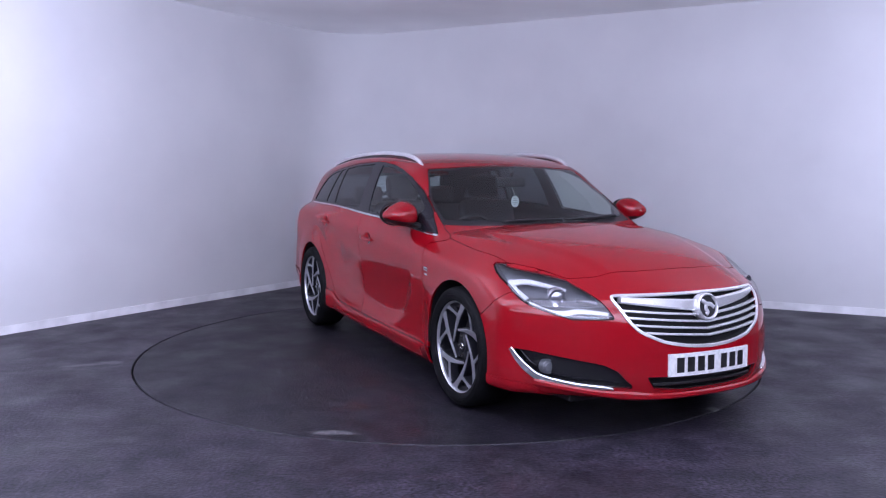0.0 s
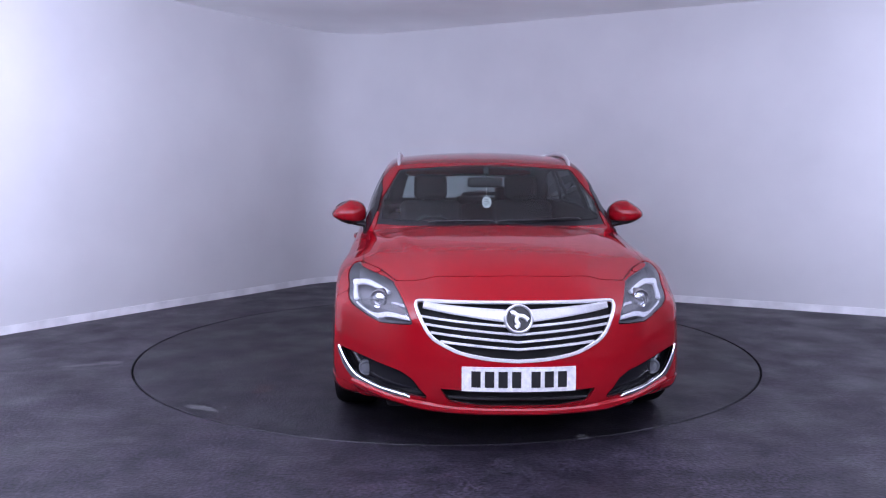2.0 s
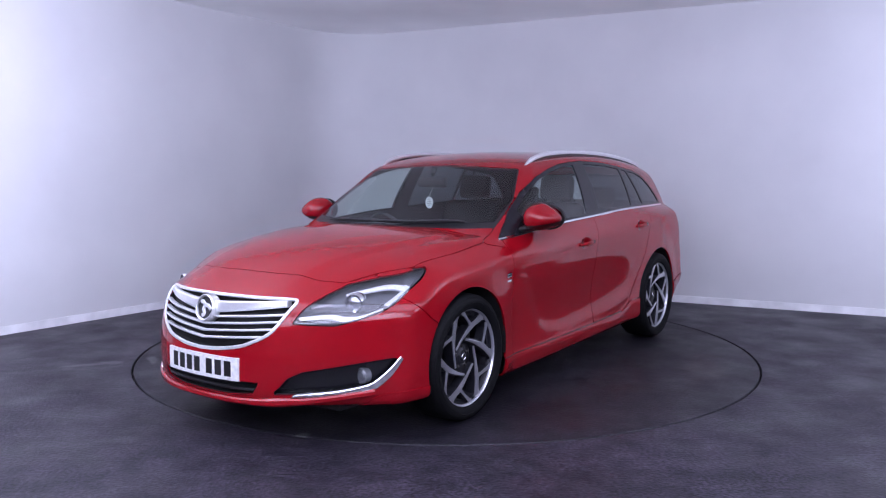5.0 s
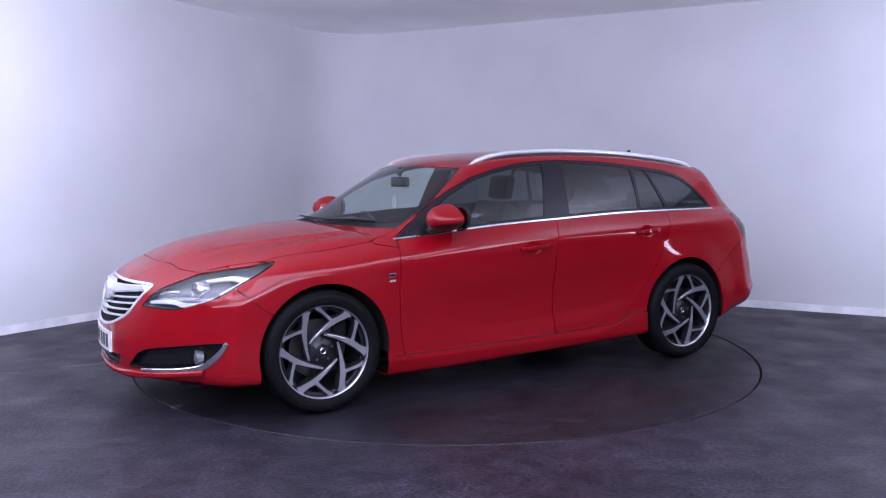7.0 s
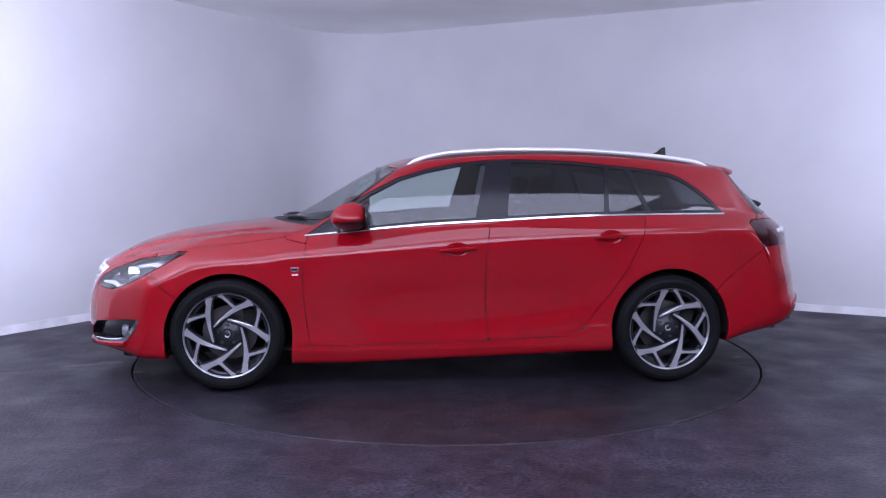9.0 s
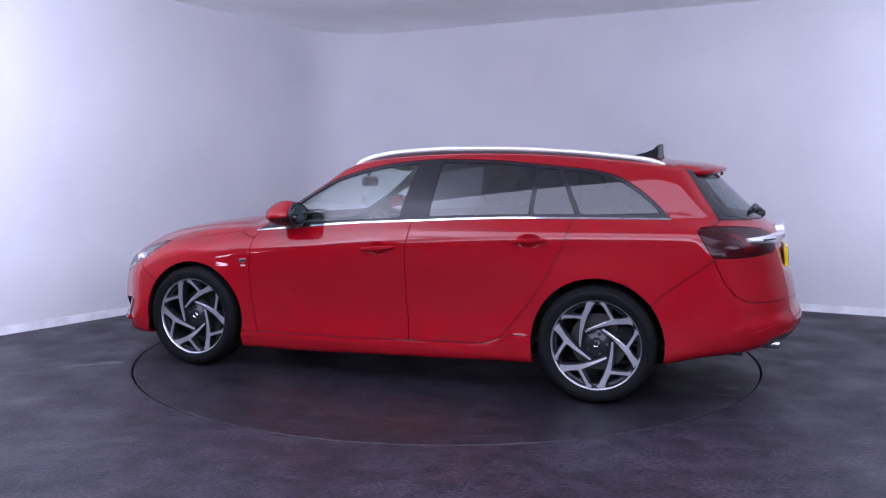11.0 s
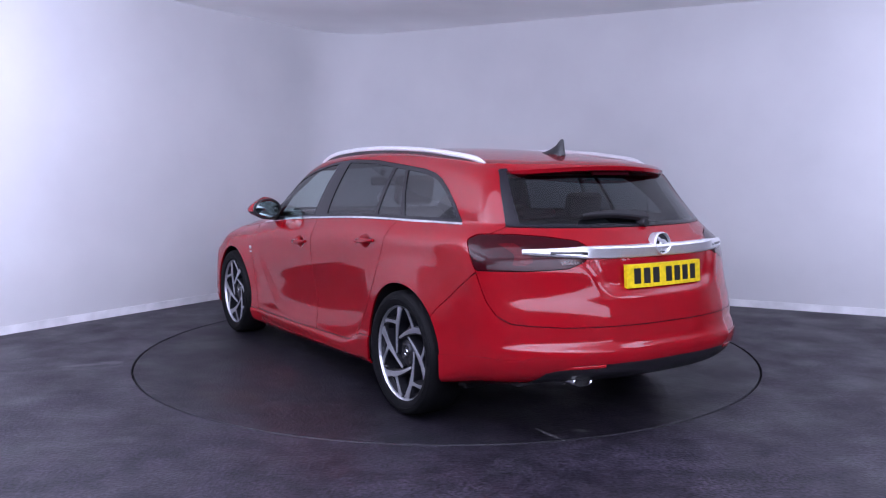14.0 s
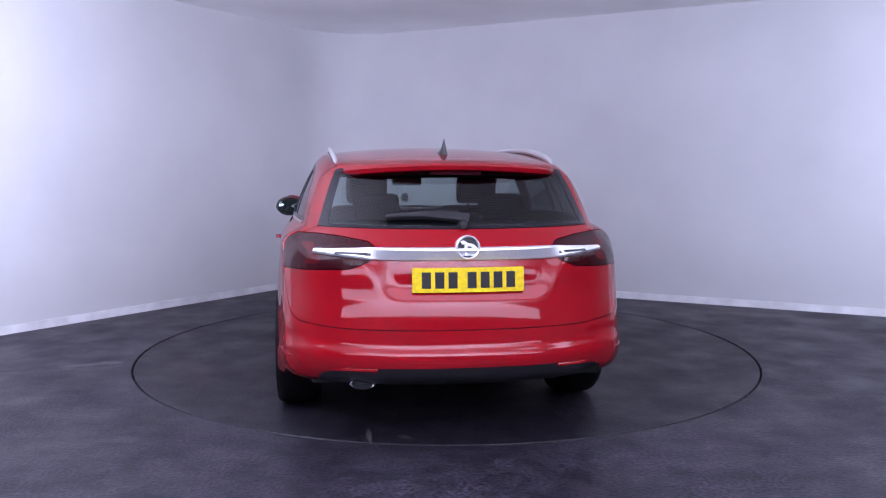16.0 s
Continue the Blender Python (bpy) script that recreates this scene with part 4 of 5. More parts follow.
bar_y = np.linspace(-0.70, 0.70, 57)
bar_p = rear_at(np.stack([np.abs(bar_y), 0.938 + 0.004 * (np.abs(bar_y) / 0.7) ** 2], 1))
bar_p[:, 1] = bar_y
bar_n = body_normals(np.abs(bar_p) * [-1, 1, 1])
bar_n[:, 1] *= np.sign(bar_y)
bar = part("chrome_bar", strip_bm([tuple(p) for p in bar_p], bar_n, [0.060 * min(1, 0.42 + (0.70 - abs(y)) / 0.42) for y in bar_y], 0.014), SATIN, car, "bright chrome bar across the tailgate")
for s in (1, -1):
    ys = np.linspace(0.44, 0.60, 12)
    p = rear_at(np.stack([ys, np.full(12, 0.934)], 1))
    n = body_normals(p)
    p = p + n * 0.011
    p[:, 1] *= s
    n[:, 1] *= s
    part("dark_slot", strip_bm([tuple(q) for q in p], n, 0.015, 0.004), GLOSS_BLACK, bar)
badge("rear_badge", (rear_at([(0, 0.968)])[0][0] - 0.012, 0, 0.968), (-1, 0, 0.15), 0.058, car)

# roof spoiler over the tailgate window
def spoiler():
    bm = bmesh.new()
    rings = []
    line = np.linspace(-0.60, 0.60, 41)
    roof = top_at([(-1.80 + 0.10 * (abs(y) / 0.8) ** 2.4, abs(y)) for y in line])[:, 2]
    for y, zr in zip(line, roof):
        k = (abs(y) / 0.8) ** 2.4
        x0, x1 = -1.80 + 0.10 * k, -2.035 + 0.36 * k
        z0 = float(zr) + 0.003
        z1 = 1.352 - 0.085 * y * y
        end = max(0.0, (abs(y) - 0.50) / 0.10)
        x1 = x1 + 0.10 * end * end
        t = 0.030 * (1 - 0.6 * end)
        sec = [(x0, z0), ((x0 * 2 + x1) / 3, z0 * 0.66 + z1 * 0.34 + 0.006), ((x0 + 2 * x1) / 3, z0 * 0.33 + z1 * 0.67 + 0.007), (x1 + 0.01, z1 + 0.002), (x1, z1 - 0.004),
               (x1 + 0.004, z1 - t * 0.8), (x1 + 0.02, z1 - t), (x0 - 0.08, z1 - t - 0.016), (x0 - 0.02, z0 - 0.05)]
        rings.append([bm.verts.new((a, y, b)) for a, b in sec])
    n = len(rings[0])
    for a, b in zip(rings, rings[1:]):
        for j in range(n):
            bm.faces.new((a[j], a[(j + 1) % n], b[(j + 1) % n], b[j]))
    bm.faces.new(rings[0])
    bm.faces.new(rings[-1])
    return bm


wing_top = part("roof_spoiler", spoiler(), RED, car, "red roof spoiler")
under_pts = [(-1.945 + 0.32 * (abs(y) / 0.8) ** 2.4, y, 1.318 - 0.075 * y * y) for y in np.linspace(-0.5, 0.5, 21)]
part("spoiler_underside", strip_bm(under_pts, [(-0.45, 0, -0.9)] * 21, 0.10, 0.012), GLOSS_BLACK, wing_top, "black spoiler underside")
brake_pts = [(-2.005, y, 1.312 - 0.02 * y * y) for y in np.linspace(-0.13, 0.13, 9)]
part("high_brake_lamp", strip_bm(brake_pts, [(-0.9, 0, -0.2)] * 9, 0.022, 0.008), TAIL_LENS, wing_top, "smoked high-level brake lamp")

# rear wiper
wiper_yz = [(-0.03, 1.080), (0.06, 1.090), (0.17, 1.098), (0.28, 1.094), (0.36, 1.084)]
wp = rear_at(spline(wiper_yz, 16))
wn = body_normals(wp)
wp = wp + wn * 0.022
rear_wiper = part("rear_wiper", strip_bm([tuple(p) for p in wp], wn, [0.052 - 0.036 * (i / 15) ** 1.2 for i in range(16)], 0.014), BLACK, car, "black rear wiper")
pivot = rear_at([(0.0, 1.066)])[0]
part("wiper_pivot", lathe_bm([(0.0, -0.04), (0.018, -0.036), (0.024, -0.02), (0.026, 0.02), (0, 0.02)], 20, "x", tuple(pivot)), BLACK, rear_wiper)

# exhaust and reflectors
EXHAUST_X = float(rear_at([(0.485, 0.345)])[0][0]) + 0.010
def oval_pipe():
    bm = lathe_bm([(0.050, -0.02), (0.056, -0.024), (0.060, -0.018), (0.060, 0.16), (0.050, 0.16), (0.050, -0.02)], 32, "x")
    for v in bm.verts:
        v.co.z *= 0.52
    bm.transform(Matrix.Translation((EXHAUST_X, 0.485, 0.343)))
    return bm


part("exhaust_tip", oval_pipe(), CHROME, car, "oval chrome exhaust tip")
# solid dark disc just inside the tip, standing in for the shaded bore
hole = lathe_bm([(0.0, -0.008), (0.0505, -0.008), (0.0505, 0.004), (0, 0.004)], 24, "x")
for v in hole.verts:
    v.co.z *= 0.52
hole.transform(Matrix.Translation((EXHAUST_X, 0.485, 0.343)))
part("bore_shade_disc", hole, LINER, car)
for s in (1, -1):
    p = rear_at(spline([(0.66, 0.398), (0.60, 0.414), (0.42, 0.420)], 12))
    n = body_normals(p)
    if s < 0:
        p, n = p * [1, -1, 1], n * [1, -1, 1]
    part("rear_reflector", strip_bm([tuple(q) for q in p], n, 0.016, 0.005), REFLECTOR_RED, car, "slim red reflector")

# ---- roof ----
RAIL = [(0.275, 1.352), (0.215, 1.388), (0.146, 1.412), (0.06, 1.430), (-0.034, 1.443), (-0.216, 1.455), (-0.4, 1.462), (-0.767, 1.460), (-1.141, 1.441), (-1.45, 1.410), (-1.60, 1.388), (-1.70, 1.362)]
rail_xz = spline(RAIL, 60)
for s in (1, -1):
    ys = np.interp(-rail_xz[:, 0], [-0.3, 0.2, 0.8, 1.4, 1.75], [0.600, 0.612, 0.612, 0.602, 0.585])
    pts = [(x, y * s, z) for (x, z), y in zip(rail_xz, ys)]
    taper = [min(1, 0.35 + i / 8, 0.35 + (59 - i) / 6) for i in range(60)]
    rail = part("roof_rail", tube_bm(pts, 0.0125, 10, 1.35, taper), SATIN, car, "satin aluminium roof rail")
    foot_pts = [(x, (y + 0.004) * s, z - 0.022) for (x, z), y in list(zip(rail_xz, ys))[2:-2]]
    part("rail_seal", tube_bm(foot_pts, 0.008, 6, 2.0), BLACK, rail)


def shark_fin():
    bm = bmesh.new()
    rings = []
    for x, w, h in ((-1.445, 0.004, 0.002), (-1.48, 0.022, 0.012), (-1.53, 0.029, 0.030), (-1.575, 0.029, 0.054), (-1.61, 0.025, 0.088), (-1.632, 0.020, 0.097), (-1.640, 0.016, 0.090), (-1.644, 0.020, 0.024), (-1.655, 0.012, 0.002)):
        zb = float(top_at([(x, 0)])[0][2]) - 0.004
        rings.append([bm.verts.new((x, w * a, zb + h * b)) for a, b in ((-1, 0), (-0.6, 0.35), (-0.22, 0.75), (0, 1), (0.22, 0.75), (0.6, 0.35), (1, 0))])
    for a, b in zip(rings, rings[1:]):
        for j in range(7):
            bm.faces.new((a[j], a[(j + 1) % 7], b[(j + 1) % 7], b[j]))
    bm.faces.new(rings[0])
    bm.faces.new(rings[-1])
    return bm


part("shark_fin_aerial", shark_fin(), GLOSS_BLACK, car, "black shark fin aerial")


# ---- mirrors, handles, wipers, side badges ----
def mirror_shell(s, below):
    bm = bmesh.new()
    bmesh.ops.create_uvsphere(bm, u_segments=36, v_segments=24, radius=1)
    for v in bm.verts:
        x, y, z = v.co
        e = 0.8
        x, y, z = (math.copysign(abs(c) ** e, c) for c in (x, y, z))
        px = 0.610 + x * (0.128 if x > 0 else 0.085)
        shape = 1 - 0.16 * max(0, x)
        v.co = (px, (0.922 + y * 0.114 * shape) * s, 1.040 + z * (0.096 if z > 0 else 0.066) * (1 - 0.55 * max(0, y)) * (shape if z > 0 else 1))
    geom = bm.verts[:] + bm.edges[:] + bm.faces[:]
    bmesh.ops.bisect_plane(bm, geom=geom, plane_co=(0.60, 0.92 * s, 1.018), plane_no=(0.10, -0.10 * s, 1), clear_inner=not below, clear_outer=below)
    return bm


for s in (1, -1):
    mirror = part("door_mirror", mirror_shell(s, False), RED, car, "red door mirror with black base")
    part("mirror_base", mirror_shell(s, True), BLACK, mirror, "black mirror base")
    part("mirror_arm", tube_bm([(0.655, 0.785 * s, 0.972), (0.64, 0.85 * s, 0.985), (0.62, 0.93 * s, 1.0)], 0.05, 12, 0.42), BLACK, mirror)
    gl = lathe_bm([(0.0, -0.004), (0.060, -0.004), (0.064, 0.0), (0.064, 0.012), (0, 0.012)], 32, "x")
    for v in gl.verts:
        v.co = (v.co.x + 0.518, v.co.y * 1.38 + 0.922 * s, v.co.z * 0.98 + 1.050)
    part("mirror_glass", gl, MIRROR, mirror, "mirror glass")
    rim = lathe_bm([(0.062, 0.002), (0.065, -0.004), (0.071, -0.002), (0.073, 0.004), (0.073, 0.014), (0.062, 0.014), (0.062, 0.002)], 32, "x")
    for v in rim.verts:
        v.co = (v.co.x + 0.518, v.co.y * 1.46 + 0.922 * s, v.co.z * 1.06 + 1.050)
    part("mirror_bezel", rim, BLACK, mirror, "black mirror rim")

for hx, hz in HANDLES:
    xs = np.linspace(hx + 0.108, hx - 0.108, 15)
    p = left_at(np.stack([xs, hz - (xs - hx) * 0.07], 1))
    for flip in (False, True):
        n = body_normals(p)
        q = p + n * np.array([0.004 + 0.024 * math.sin(math.pi * i / 14) ** 0.6 for i in range(15)])[:, None]
        if flip:
            q, n = q * [1, -1, 1], n * [1, -1, 1]
        part("door_handle", strip_bm([tuple(k) for k in q], n, [0.014 + 0.012 * math.sin(math.pi * i / 14) for i in range(15)], 0.009), RED, DOORS["front_door" if hx > -0.5 else "rear_door", flip], "body-coloured door handle")

for xy in ([(1.075, 0.02), (1.05, 0.20), (0.975, 0.38), (0.90, 0.56)], [(1.00, -0.40), (1.05, -0.24), (1.08, -0.10), (1.085, 0.0)]):
    w = spline(xy, 20)
    p = top_at(np.stack([w[:, 0], np.abs(w[:, 1])], 1))
    n = body_normals(p)
    n[:, 1] *= np.sign(w[:, 1])
    p[:, 1] = w[:, 1]
    blade = part("wiper_blade", strip_bm([tuple(q) for q in p + n * 0.010], n, [0.010 + 0.008 * math.sin(math.pi * i / 19) for i in range(20)], 0.006), BLACK, car, "black windscreen wiper")
    arm = [tuple(p[i] + n[i] * (0.018 if 0 < i < 19 else 0.012) + Vector((0.03 * (1 - i / 19), 0, 0))) for i in range(0, 20, 3)]
    part("wiper_arm", tube_bm(arm, 0.006, 8), BLACK, blade)

for flip in (False, True):
    s = -1 if flip else 1
    p = left_at([(0.980, 0.735), (0.932, 0.737)])
    side_badge = skin_strip("side_badge", p, 0.024, 0.004, CHROME, car, "small chrome wing badge", flip)
    skin_strip("badge_field", p * [1, 1, 1] + [(-0.008, 0.002, 0), (0.008, 0.002, 0)], 0.007, 0.004, GLOSS_BLACK, side_badge, flip=flip)
    skin_strip("side_badge_bar", left_at([(0.973, 0.703), (0.935, 0.705)]), 0.010, 0.003, SATIN, car, flip=flip)

# ---- wheels ----
def plate_bm(outline, y0, y1, bevel=0.0):
    """An outline in the wheel's plane (x, z), made solid between y0 and y1."""
    bm = bmesh.new()
    a = [bm.verts.new((x, y0, z)) for x, z in outline]
    b = [bm.verts.new((x, y1, z)) for x, z in outline]
    n = len(a)
    bm.faces.new(a)
    bm.faces.new(b[::-1])
    for i in range(n):
        bm.faces.new((a[i], b[i], b[(i + 1) % n], a[(i + 1) % n]))
    bmesh.ops.recalc_face_normals(bm, faces=bm.faces[:])
    return bm


def bar_outline(points, widths):
    """The outline of a tapering bar along points."""
    left, right = [], []
    n = len(points)
    for i in range(n):
        d = np.array(points[min(i + 1, n - 1)]) - np.array(points[max(i - 1, 0)])
        m = np.array((-d[1], d[0])) / np.linalg.norm(d) * widths[i] / 2
        left.append(tuple(np.array(points[i]) + m))
        right.append(tuple(np.array(points[i]) - m))
    return left + right[::-1]


def polar(r, deg):
    """Seen from outside the car: degrees anticlockwise from the right."""
    return (-r * math.cos(radians(deg)), r * math.sin(radians(deg)))


def make_wheel():
    rim = part("wheel", lathe_bm([(0.244, 0.066), (0.2525, 0.088), (0.258, 0.097), (0.262, 0.094), (0.262, 0.080), (0.246, 0.07), (0.240, -0.10), (0.262, -0.11), (0.255, -0.115), (0.232, -0.10), (0.232, 0.062), (0.244, 0.066)], 72), ALLOY_DARK, car, "two-tone alloy wheel with low-profile tyre")
    part("rim_lip", lathe_bm([(0.2490, 0.0840), (0.2495, 0.0900), (0.2535, 0.0975), (0.257, 0.1000), (0.259, 0.098), (0.254, 0.088), (0.2490, 0.0840)], 72), ALLOY, rim)
    part("barrel", lathe_bm([(0.231, 0.068), (0.229, -0.10), (0.225, -0.10), (0.2275, 0.068), (0.231, 0.068)], 48), ALLOY_DARK, rim)
    part("tyre", lathe_bm([(0.256, 0.092), (0.262, 0.108), (0.285, 0.119), (0.312, 0.117), (0.328, 0.106), (0.3365, 0.088), (0.340, 0.06), (0.340, 0.0), (0.340, -0.06), (0.3365, -0.088), (0.312, -0.117), (0.270, -0.112), (0.256, -0.095), (0.250, 0), (0.256, 0.092)], 72), RUBBER, rim, "black low-profile tyre")
    for r in (0.296, 0.322):
        part("tyre_ridge", lathe_bm([(r - 0.002, 0.1155), (r, 0.1205 if r < 0.3 else 0.1135), (r + 0.002, 0.1155 if r < 0.3 else 0.110), (r, 0.108), (r - 0.002, 0.1155)], 60), RUBBER, rim)
    part("brake_disc", lathe_bm([(0.0, -0.02), (0.165, -0.02), (0.165, -0.045), (0.0, -0.045)], 48), BRAKE, rim)
    cal = box_bm(-0.17, -0.08, -0.06, 0.0, 0.03, 0.15, 0.015)
    part("brake_caliper", cal, LINER, rim)
    part("hub", lathe_bm([(0.0, 0.062), (0.036, 0.062), (0.040, 0.058), (0.078, 0.050), (0.096, 0.040), (0.100, 0.0), (0.0, 0.0)], 48), ALLOY_DARK, rim)
    part("centre_cap", lathe_bm([(0.0, 0.068), (0.018, 0.067), (0.026, 0.064), (0.029, 0.058), (0, 0.058)], 32), ALLOY_DARK, rim)
    part("cap_emblem", lathe_bm([(0.012, 0.0685), (0.015, 0.071), (0.018, 0.0675), (0.015, 0.064), (0.012, 0.0685)], 28), CHROME, rim)
    for i in range(5):
        a = polar(0.058, 90 + 72 * i)
        nut = lathe_bm([(0.0, 0.060), (0.008, 0.060), (0.010, 0.056), (0.010, 0.04), (0, 0.04)], 10)
        nut.transform(Matrix.Translation((a[0], 0, a[1])))
        part("wheel_bolt", nut, BRAKE, rim)
    for i in range(6):
        f = 54 + 60 * i
        main = spline([polar(0.2515, f), polar(0.208, f + 6), polar(0.168, f + 17), polar(0.108, f + 46), polar(0.094, f + 94)], 17)
        fork = tuple(main[8])
        tip = polar(0.2515, f + 45)
        arm = spline([tip, tuple((np.array(tip) * 0.5 + np.array(fork) * 0.5) * 1.01), fork], 9)
        main_w = np.interp(np.linspace(0, 1, 17), [0, 0.12, 0.3, 0.5, 0.75, 1], [0.058, 0.037, 0.029, 0.031, 0.018, 0.010])
        arm_w = np.interp(np.linspace(0, 1, 9), [0, 0.2, 0.6, 1], [0.036, 0.018, 0.014, 0.023])
        for name, grow, y0, y1, mat in (("spoke", 0.010, 0.034, 0.0835, ALLOY_DARK), ("spoke_face", 0.0, 0.083, 0.0885, ALLOY)):
            bm = plate_bm(bar_outline([tuple(q) for q in main], main_w + grow), y0, y1)
            other = plate_bm(bar_outline([tuple(q) for q in arm], arm_w + grow), y0, y1 - 0.0006)
            me = bpy.data.meshes.new("join")
            other.to_mesh(me)
            other.free()
            bm.from_mesh(me)
            bpy.data.meshes.remove(me)
            # dished: the middle lies deeper than the rim
            for v in bm.verts:
                v.co.y -= 0.020 * (1 - min(1, math.hypot(v.co.x, v.co.z) / 0.247))
            part(name, bm, mat, rim, smooth=False)
        # filled web between the fork and the rim edge
        web = plate_bm([polar(0.243, f + 34), polar(0.243, f + 46), polar(0.205, f + 38), fork], 0.04, 0.066)
        part("spoke_web", web, ALLOY_DARK, rim, smooth=False)
    return rim


wheel = make_wheel()
wheel.matrix_basis = pose(1.364, 0.800, 0.340, 0, 0, 0)
for wx, s, turn in ((-1.366, 1, -16), (1.364, -1, 25), (-1.366, -1, 40)):
    copy_thing(wheel, pose(wx, 0.800 * s, 0.340, 0, 0, 0 if s > 0 else 180) @ pose(0, 0, 0, 0, turn, 0))


def arch_liner(cx, s):
    bm = bmesh.new()
    rows = []
    for y in (0.895, 0.52):
        rows.append([bm.verts.new((cx + 0.392 * math.cos(a), y * s, 0.342 + 0.392 * math.sin(a))) for a in np.linspace(-0.12, math.pi + 0.12, 40)])
    for i in range(39):
        bm.faces.new((rows[0][i], rows[0][i + 1], rows[1][i + 1], rows[1][i]))
    bm.faces.new(rows[1])
    return bm


for cx in (1.3685, -1.3685):
    for s in (1, -1):
        part("arch_liner", arch_liner(cx, s), LINER, car)
part("underbody", box_bm(-1.75, 1.75, -0.74, 0.74, 0.205, 0.235, 0.01), LINER, car, "dark underbody")
part("undertray", box_bm(1.70, 2.06, -0.62, 0.62, 0.160, 0.220, 0.025), LINER, car, "black front undertray")
for cx in (1.3685, -1.3685):
    part("axle", tube_bm([(cx, -0.72, 0.33), (cx, 0.72, 0.33)], 0.05, 12), LINER, car)

# ---- interior ----
def cushion(name, x0, x1, y0, y1, z0, z1, lean, mat, parent, bevel=0.05, label=""):
    bm = box_bm(x0, x1, y0, y1, z0, z1, bevel, 4)
    m = Matrix.Translation((x0, 0, z0)) @ pose(0, 0, 0, 0, lean, 0) @ Matrix.Translation((-x0, 0, -z0))
    bm.transform(m)
    return part(name, bm, mat, parent, label)


for y in (0.37, -0.37):
    seat = cushion("front_seat", -0.42, 0.12, y - 0.25, y + 0.25, 0.34, 0.54, -6, FABRIC, car, 0.06, "dark fabric front seat")
    cushion("backrest", -0.46, -0.32, y - 0.25, y + 0.25, 0.50, 1.10, -20, FABRIC, seat, 0.06)
    cushion("headrest", -0.655, -0.565, y - 0.135, y + 0.135, 1.10, 1.29, -12, FABRIC, seat, 0.04)
    for d in (-0.05, 0.05):
        part("headrest_post", tube_bm([(-0.60, y + d, 1.02), (-0.63, y + d, 1.14)], 0.007, 8), CHROME, seat)
bench = cushion("rear_seat", -1.20, -0.78, -0.66, 0.66, 0.36, 0.56, -6, FABRIC, car, 0.06, "dark fabric rear bench")
cushion("backrest", -1.28, -1.14, -0.64, 0.64, 0.52, 1.03, -18, FABRIC, bench, 0.06)
for y in (0.36, -0.36, 0.0):
    cushion("headrest", -1.45, -1.37, y - 0.13, y + 0.13, 1.04, 1.19 if y else 1.10, -10, FABRIC, bench, 0.035)


def dash():
    bm = bmesh.new()
    rings = []
    for y in np.linspace(-0.72, 0.72, 25):
        hood = 0.05 * math.exp(-((y + 0.37) / 0.2) ** 2)
        bow = 0.14 * (abs(y) / 0.72) ** 2
        rings.append([bm.verts.new((x - bow * f, y, z)) for x, z, f in ((1.02, 0.90, 1), (0.98, 0.955, 1), (0.80, 0.965, 0.6), (0.66, 0.955 + hood, 0.3), (0.60, 0.92 + hood, 0.1), (0.62, 0.80, 0), (0.72, 0.60, 0), (0.95, 0.45, 0))])
    for a, b in zip(rings, rings[1:]):
        for j in range(8):
            bm.faces.new((a[j], a[(j + 1) % 8], b[(j + 1) % 8], b[j]))
    bm.faces.new(rings[0])
    bm.faces.new(rings[-1])
    return bm


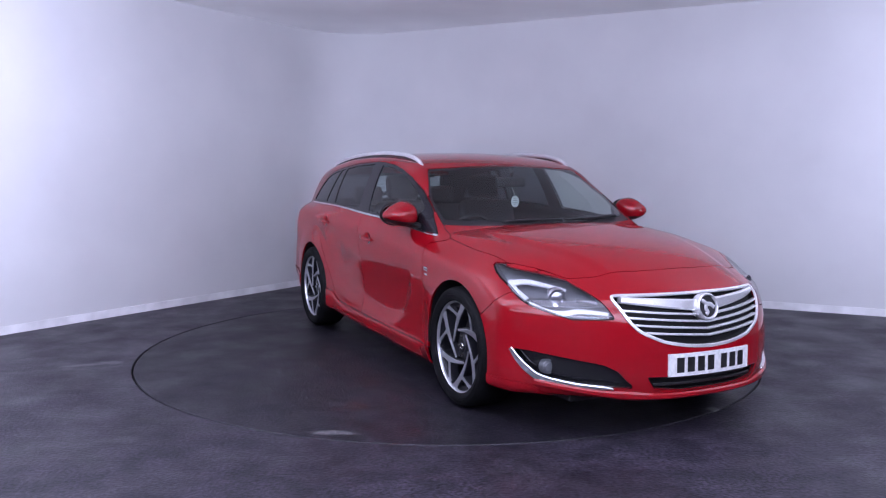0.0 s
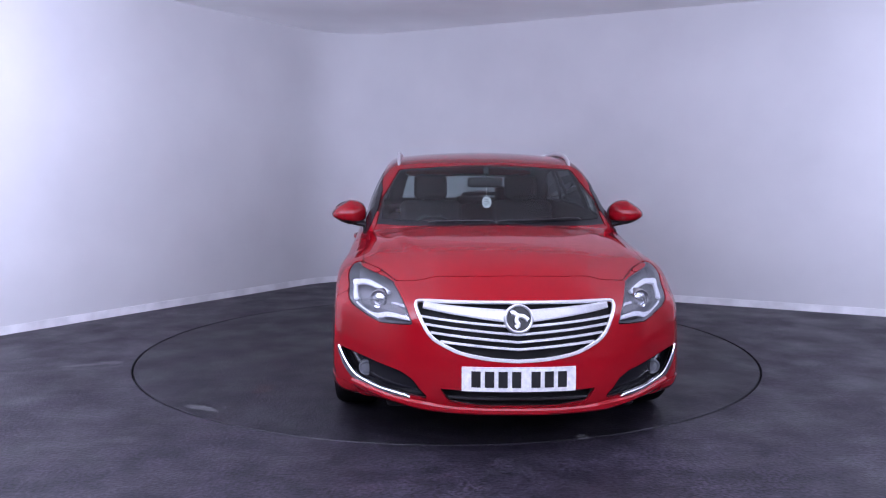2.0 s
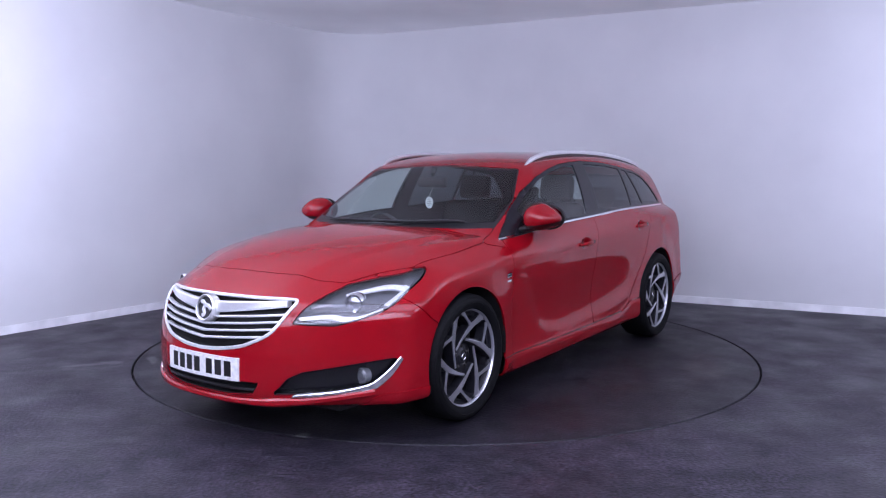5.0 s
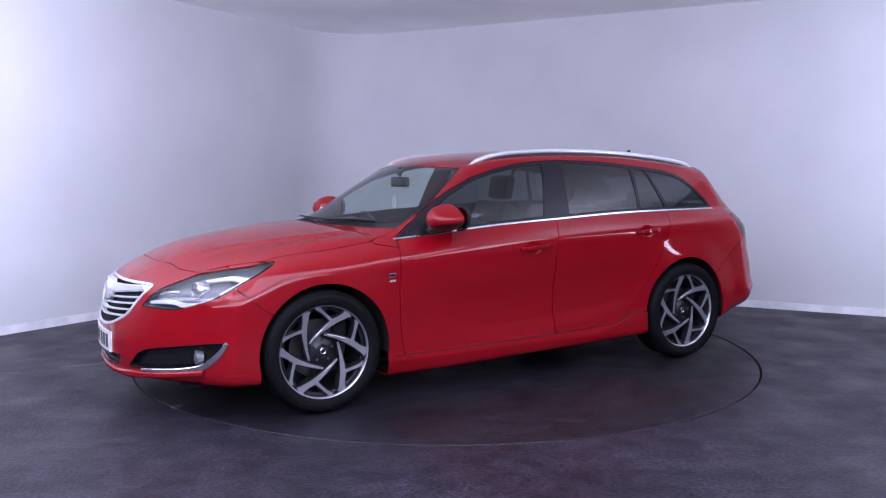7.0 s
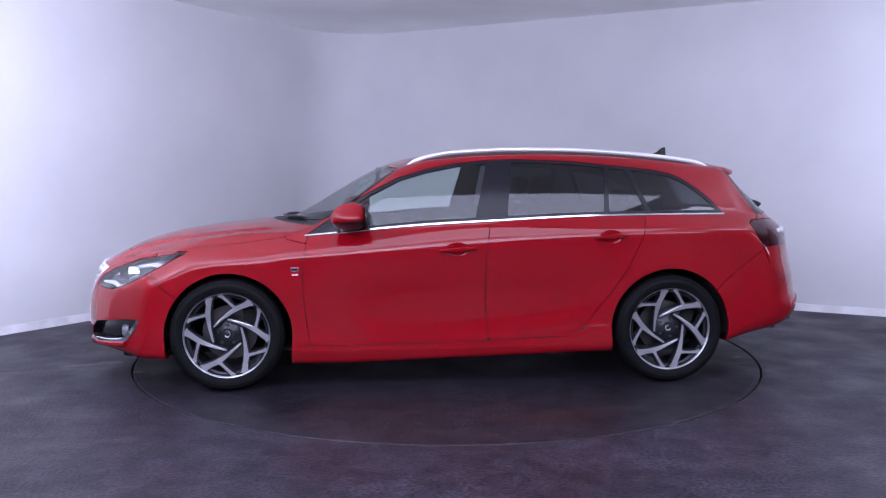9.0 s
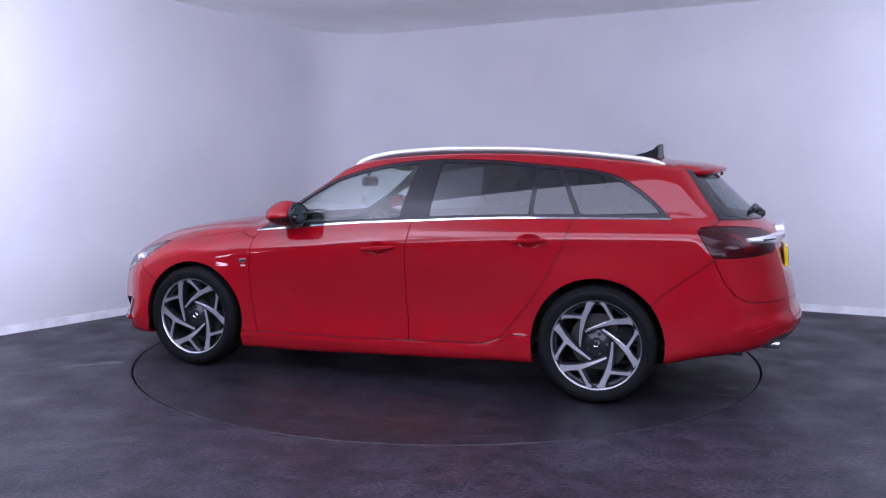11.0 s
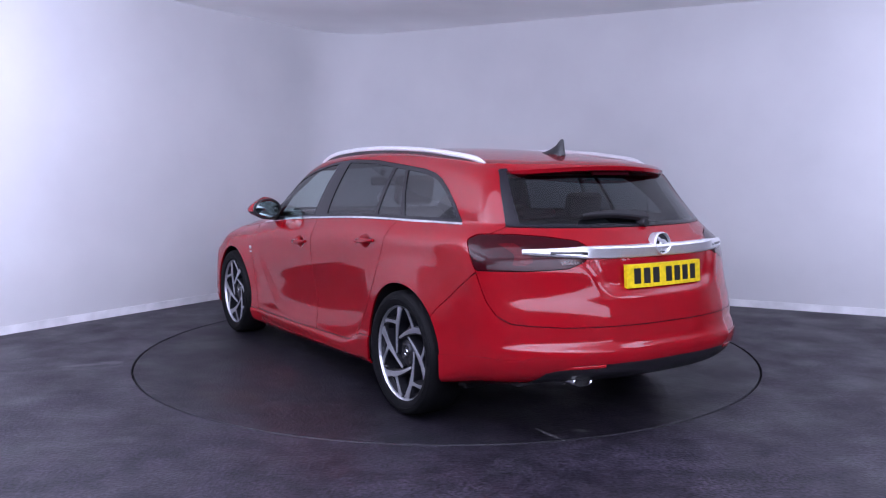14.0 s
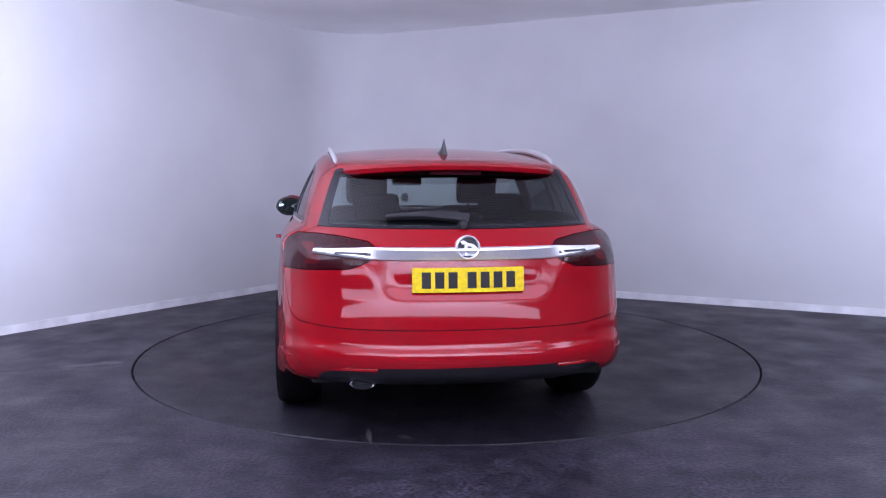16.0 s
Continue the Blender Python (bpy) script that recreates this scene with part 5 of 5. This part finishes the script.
part("dashboard", dash(), TRIM, car, "black plastic dashboard")
steer = lathe_bm([(0.170, 0.0), (0.180, 0.014), (0.192, 0.0), (0.180, -0.014), (0.170, 0.0)], 40, "x")
tilt = Matrix.Translation((0.49, -0.365, 0.865)) @ pose(0, 0, 0, 0, 24, 0)
steer.transform(tilt)
steering = part("steering_wheel", steer, TRIM, car, "black steering wheel")
pad = box_bm(-0.01, 0.05, -0.075, 0.075, -0.07, 0.06, 0.02)
pad.transform(tilt)
part("airbag_pad", pad, TRIM, steering)
for q in ((-0.17, 0.0), (0.17, 0.0), (0.0, -0.17)):
    sp = tube_bm([(0.02, 0, 0), (0.0, q[0], q[1])], 0.018, 8, 0.5)
    sp.transform(tilt)
    part("wheel_spoke", sp, TRIM, steering)
inner_mirror = part("rear_view_mirror", box_bm(0.43, 0.47, -0.13, 0.11, 1.215, 1.285, 0.022, 3), TRIM, car, "black rear-view mirror")
part("mirror_stalk", tube_bm([(0.45, 0, 1.26), (0.46, 0, 1.31), (0.44, 0, 1.345)], 0.02, 10), TRIM, inner_mirror)
part("cabin_floor", box_bm(-2.15, 1.0, -0.72, 0.72, 0.30, 0.33, 0.01), TRIM, car)
part("load_cover", box_bm(-2.12, -1.42, -0.60, 0.60, 0.985, 1.0, 0.005), TRIM, car, "black load cover")

freshener = thing("air_freshener", "white oval card hanging from the rear-view mirror", "air freshener")
part("card", lathe_bm([(0.0, 0.0015), (0.031, 0.0015), (0.032, 0.0), (0.031, -0.0015), (0, -0.0015)], 36, "x", (0, 0, 0)), PAPER, freshener)
card = bpy.data.objects["card"]
card.matrix_basis = Matrix.Translation((0.50, 0.0, 1.115)) @ Matrix.Diagonal((1, 1, 1.22, 1))
for i, w in enumerate((0.026, 0.036, 0.034, 0.024)):
    for side in (1, -1):
        bar_bm = box_bm(0.50 + side * 0.0017 - 0.0004, 0.50 + side * 0.0017 + 0.0004, -w / 2, w / 2, 1.132 - i * 0.012, 1.135 - i * 0.012)
        part("print_bar", bar_bm, INK, freshener, smooth=False)
part("string", tube_bm([(0.50, 0, 1.153), (0.455, 0, 1.22)], 0.0012, 6), PAPER, freshener)


def motions():
    """The turntable turns evenly and carries the car."""
    table_rows, car_rows = [], []
    for i in range(33):
        t = i * 0.5
        a = TURN_START + TURN_RATE * t
        c, s = math.cos(radians(a)), math.sin(radians(a))
        table_rows.append((t, pose(0, 0, 0, 0, 0, a)))
        car_rows.append((t, pose(c * CAR_X - s * CAR_Y, s * CAR_X + c * CAR_Y, 0.0, 0, 0, a)))
    walk(turntable, table_rows)
    walk(car, car_rows)
    walk(freshener, car_rows)


motions()
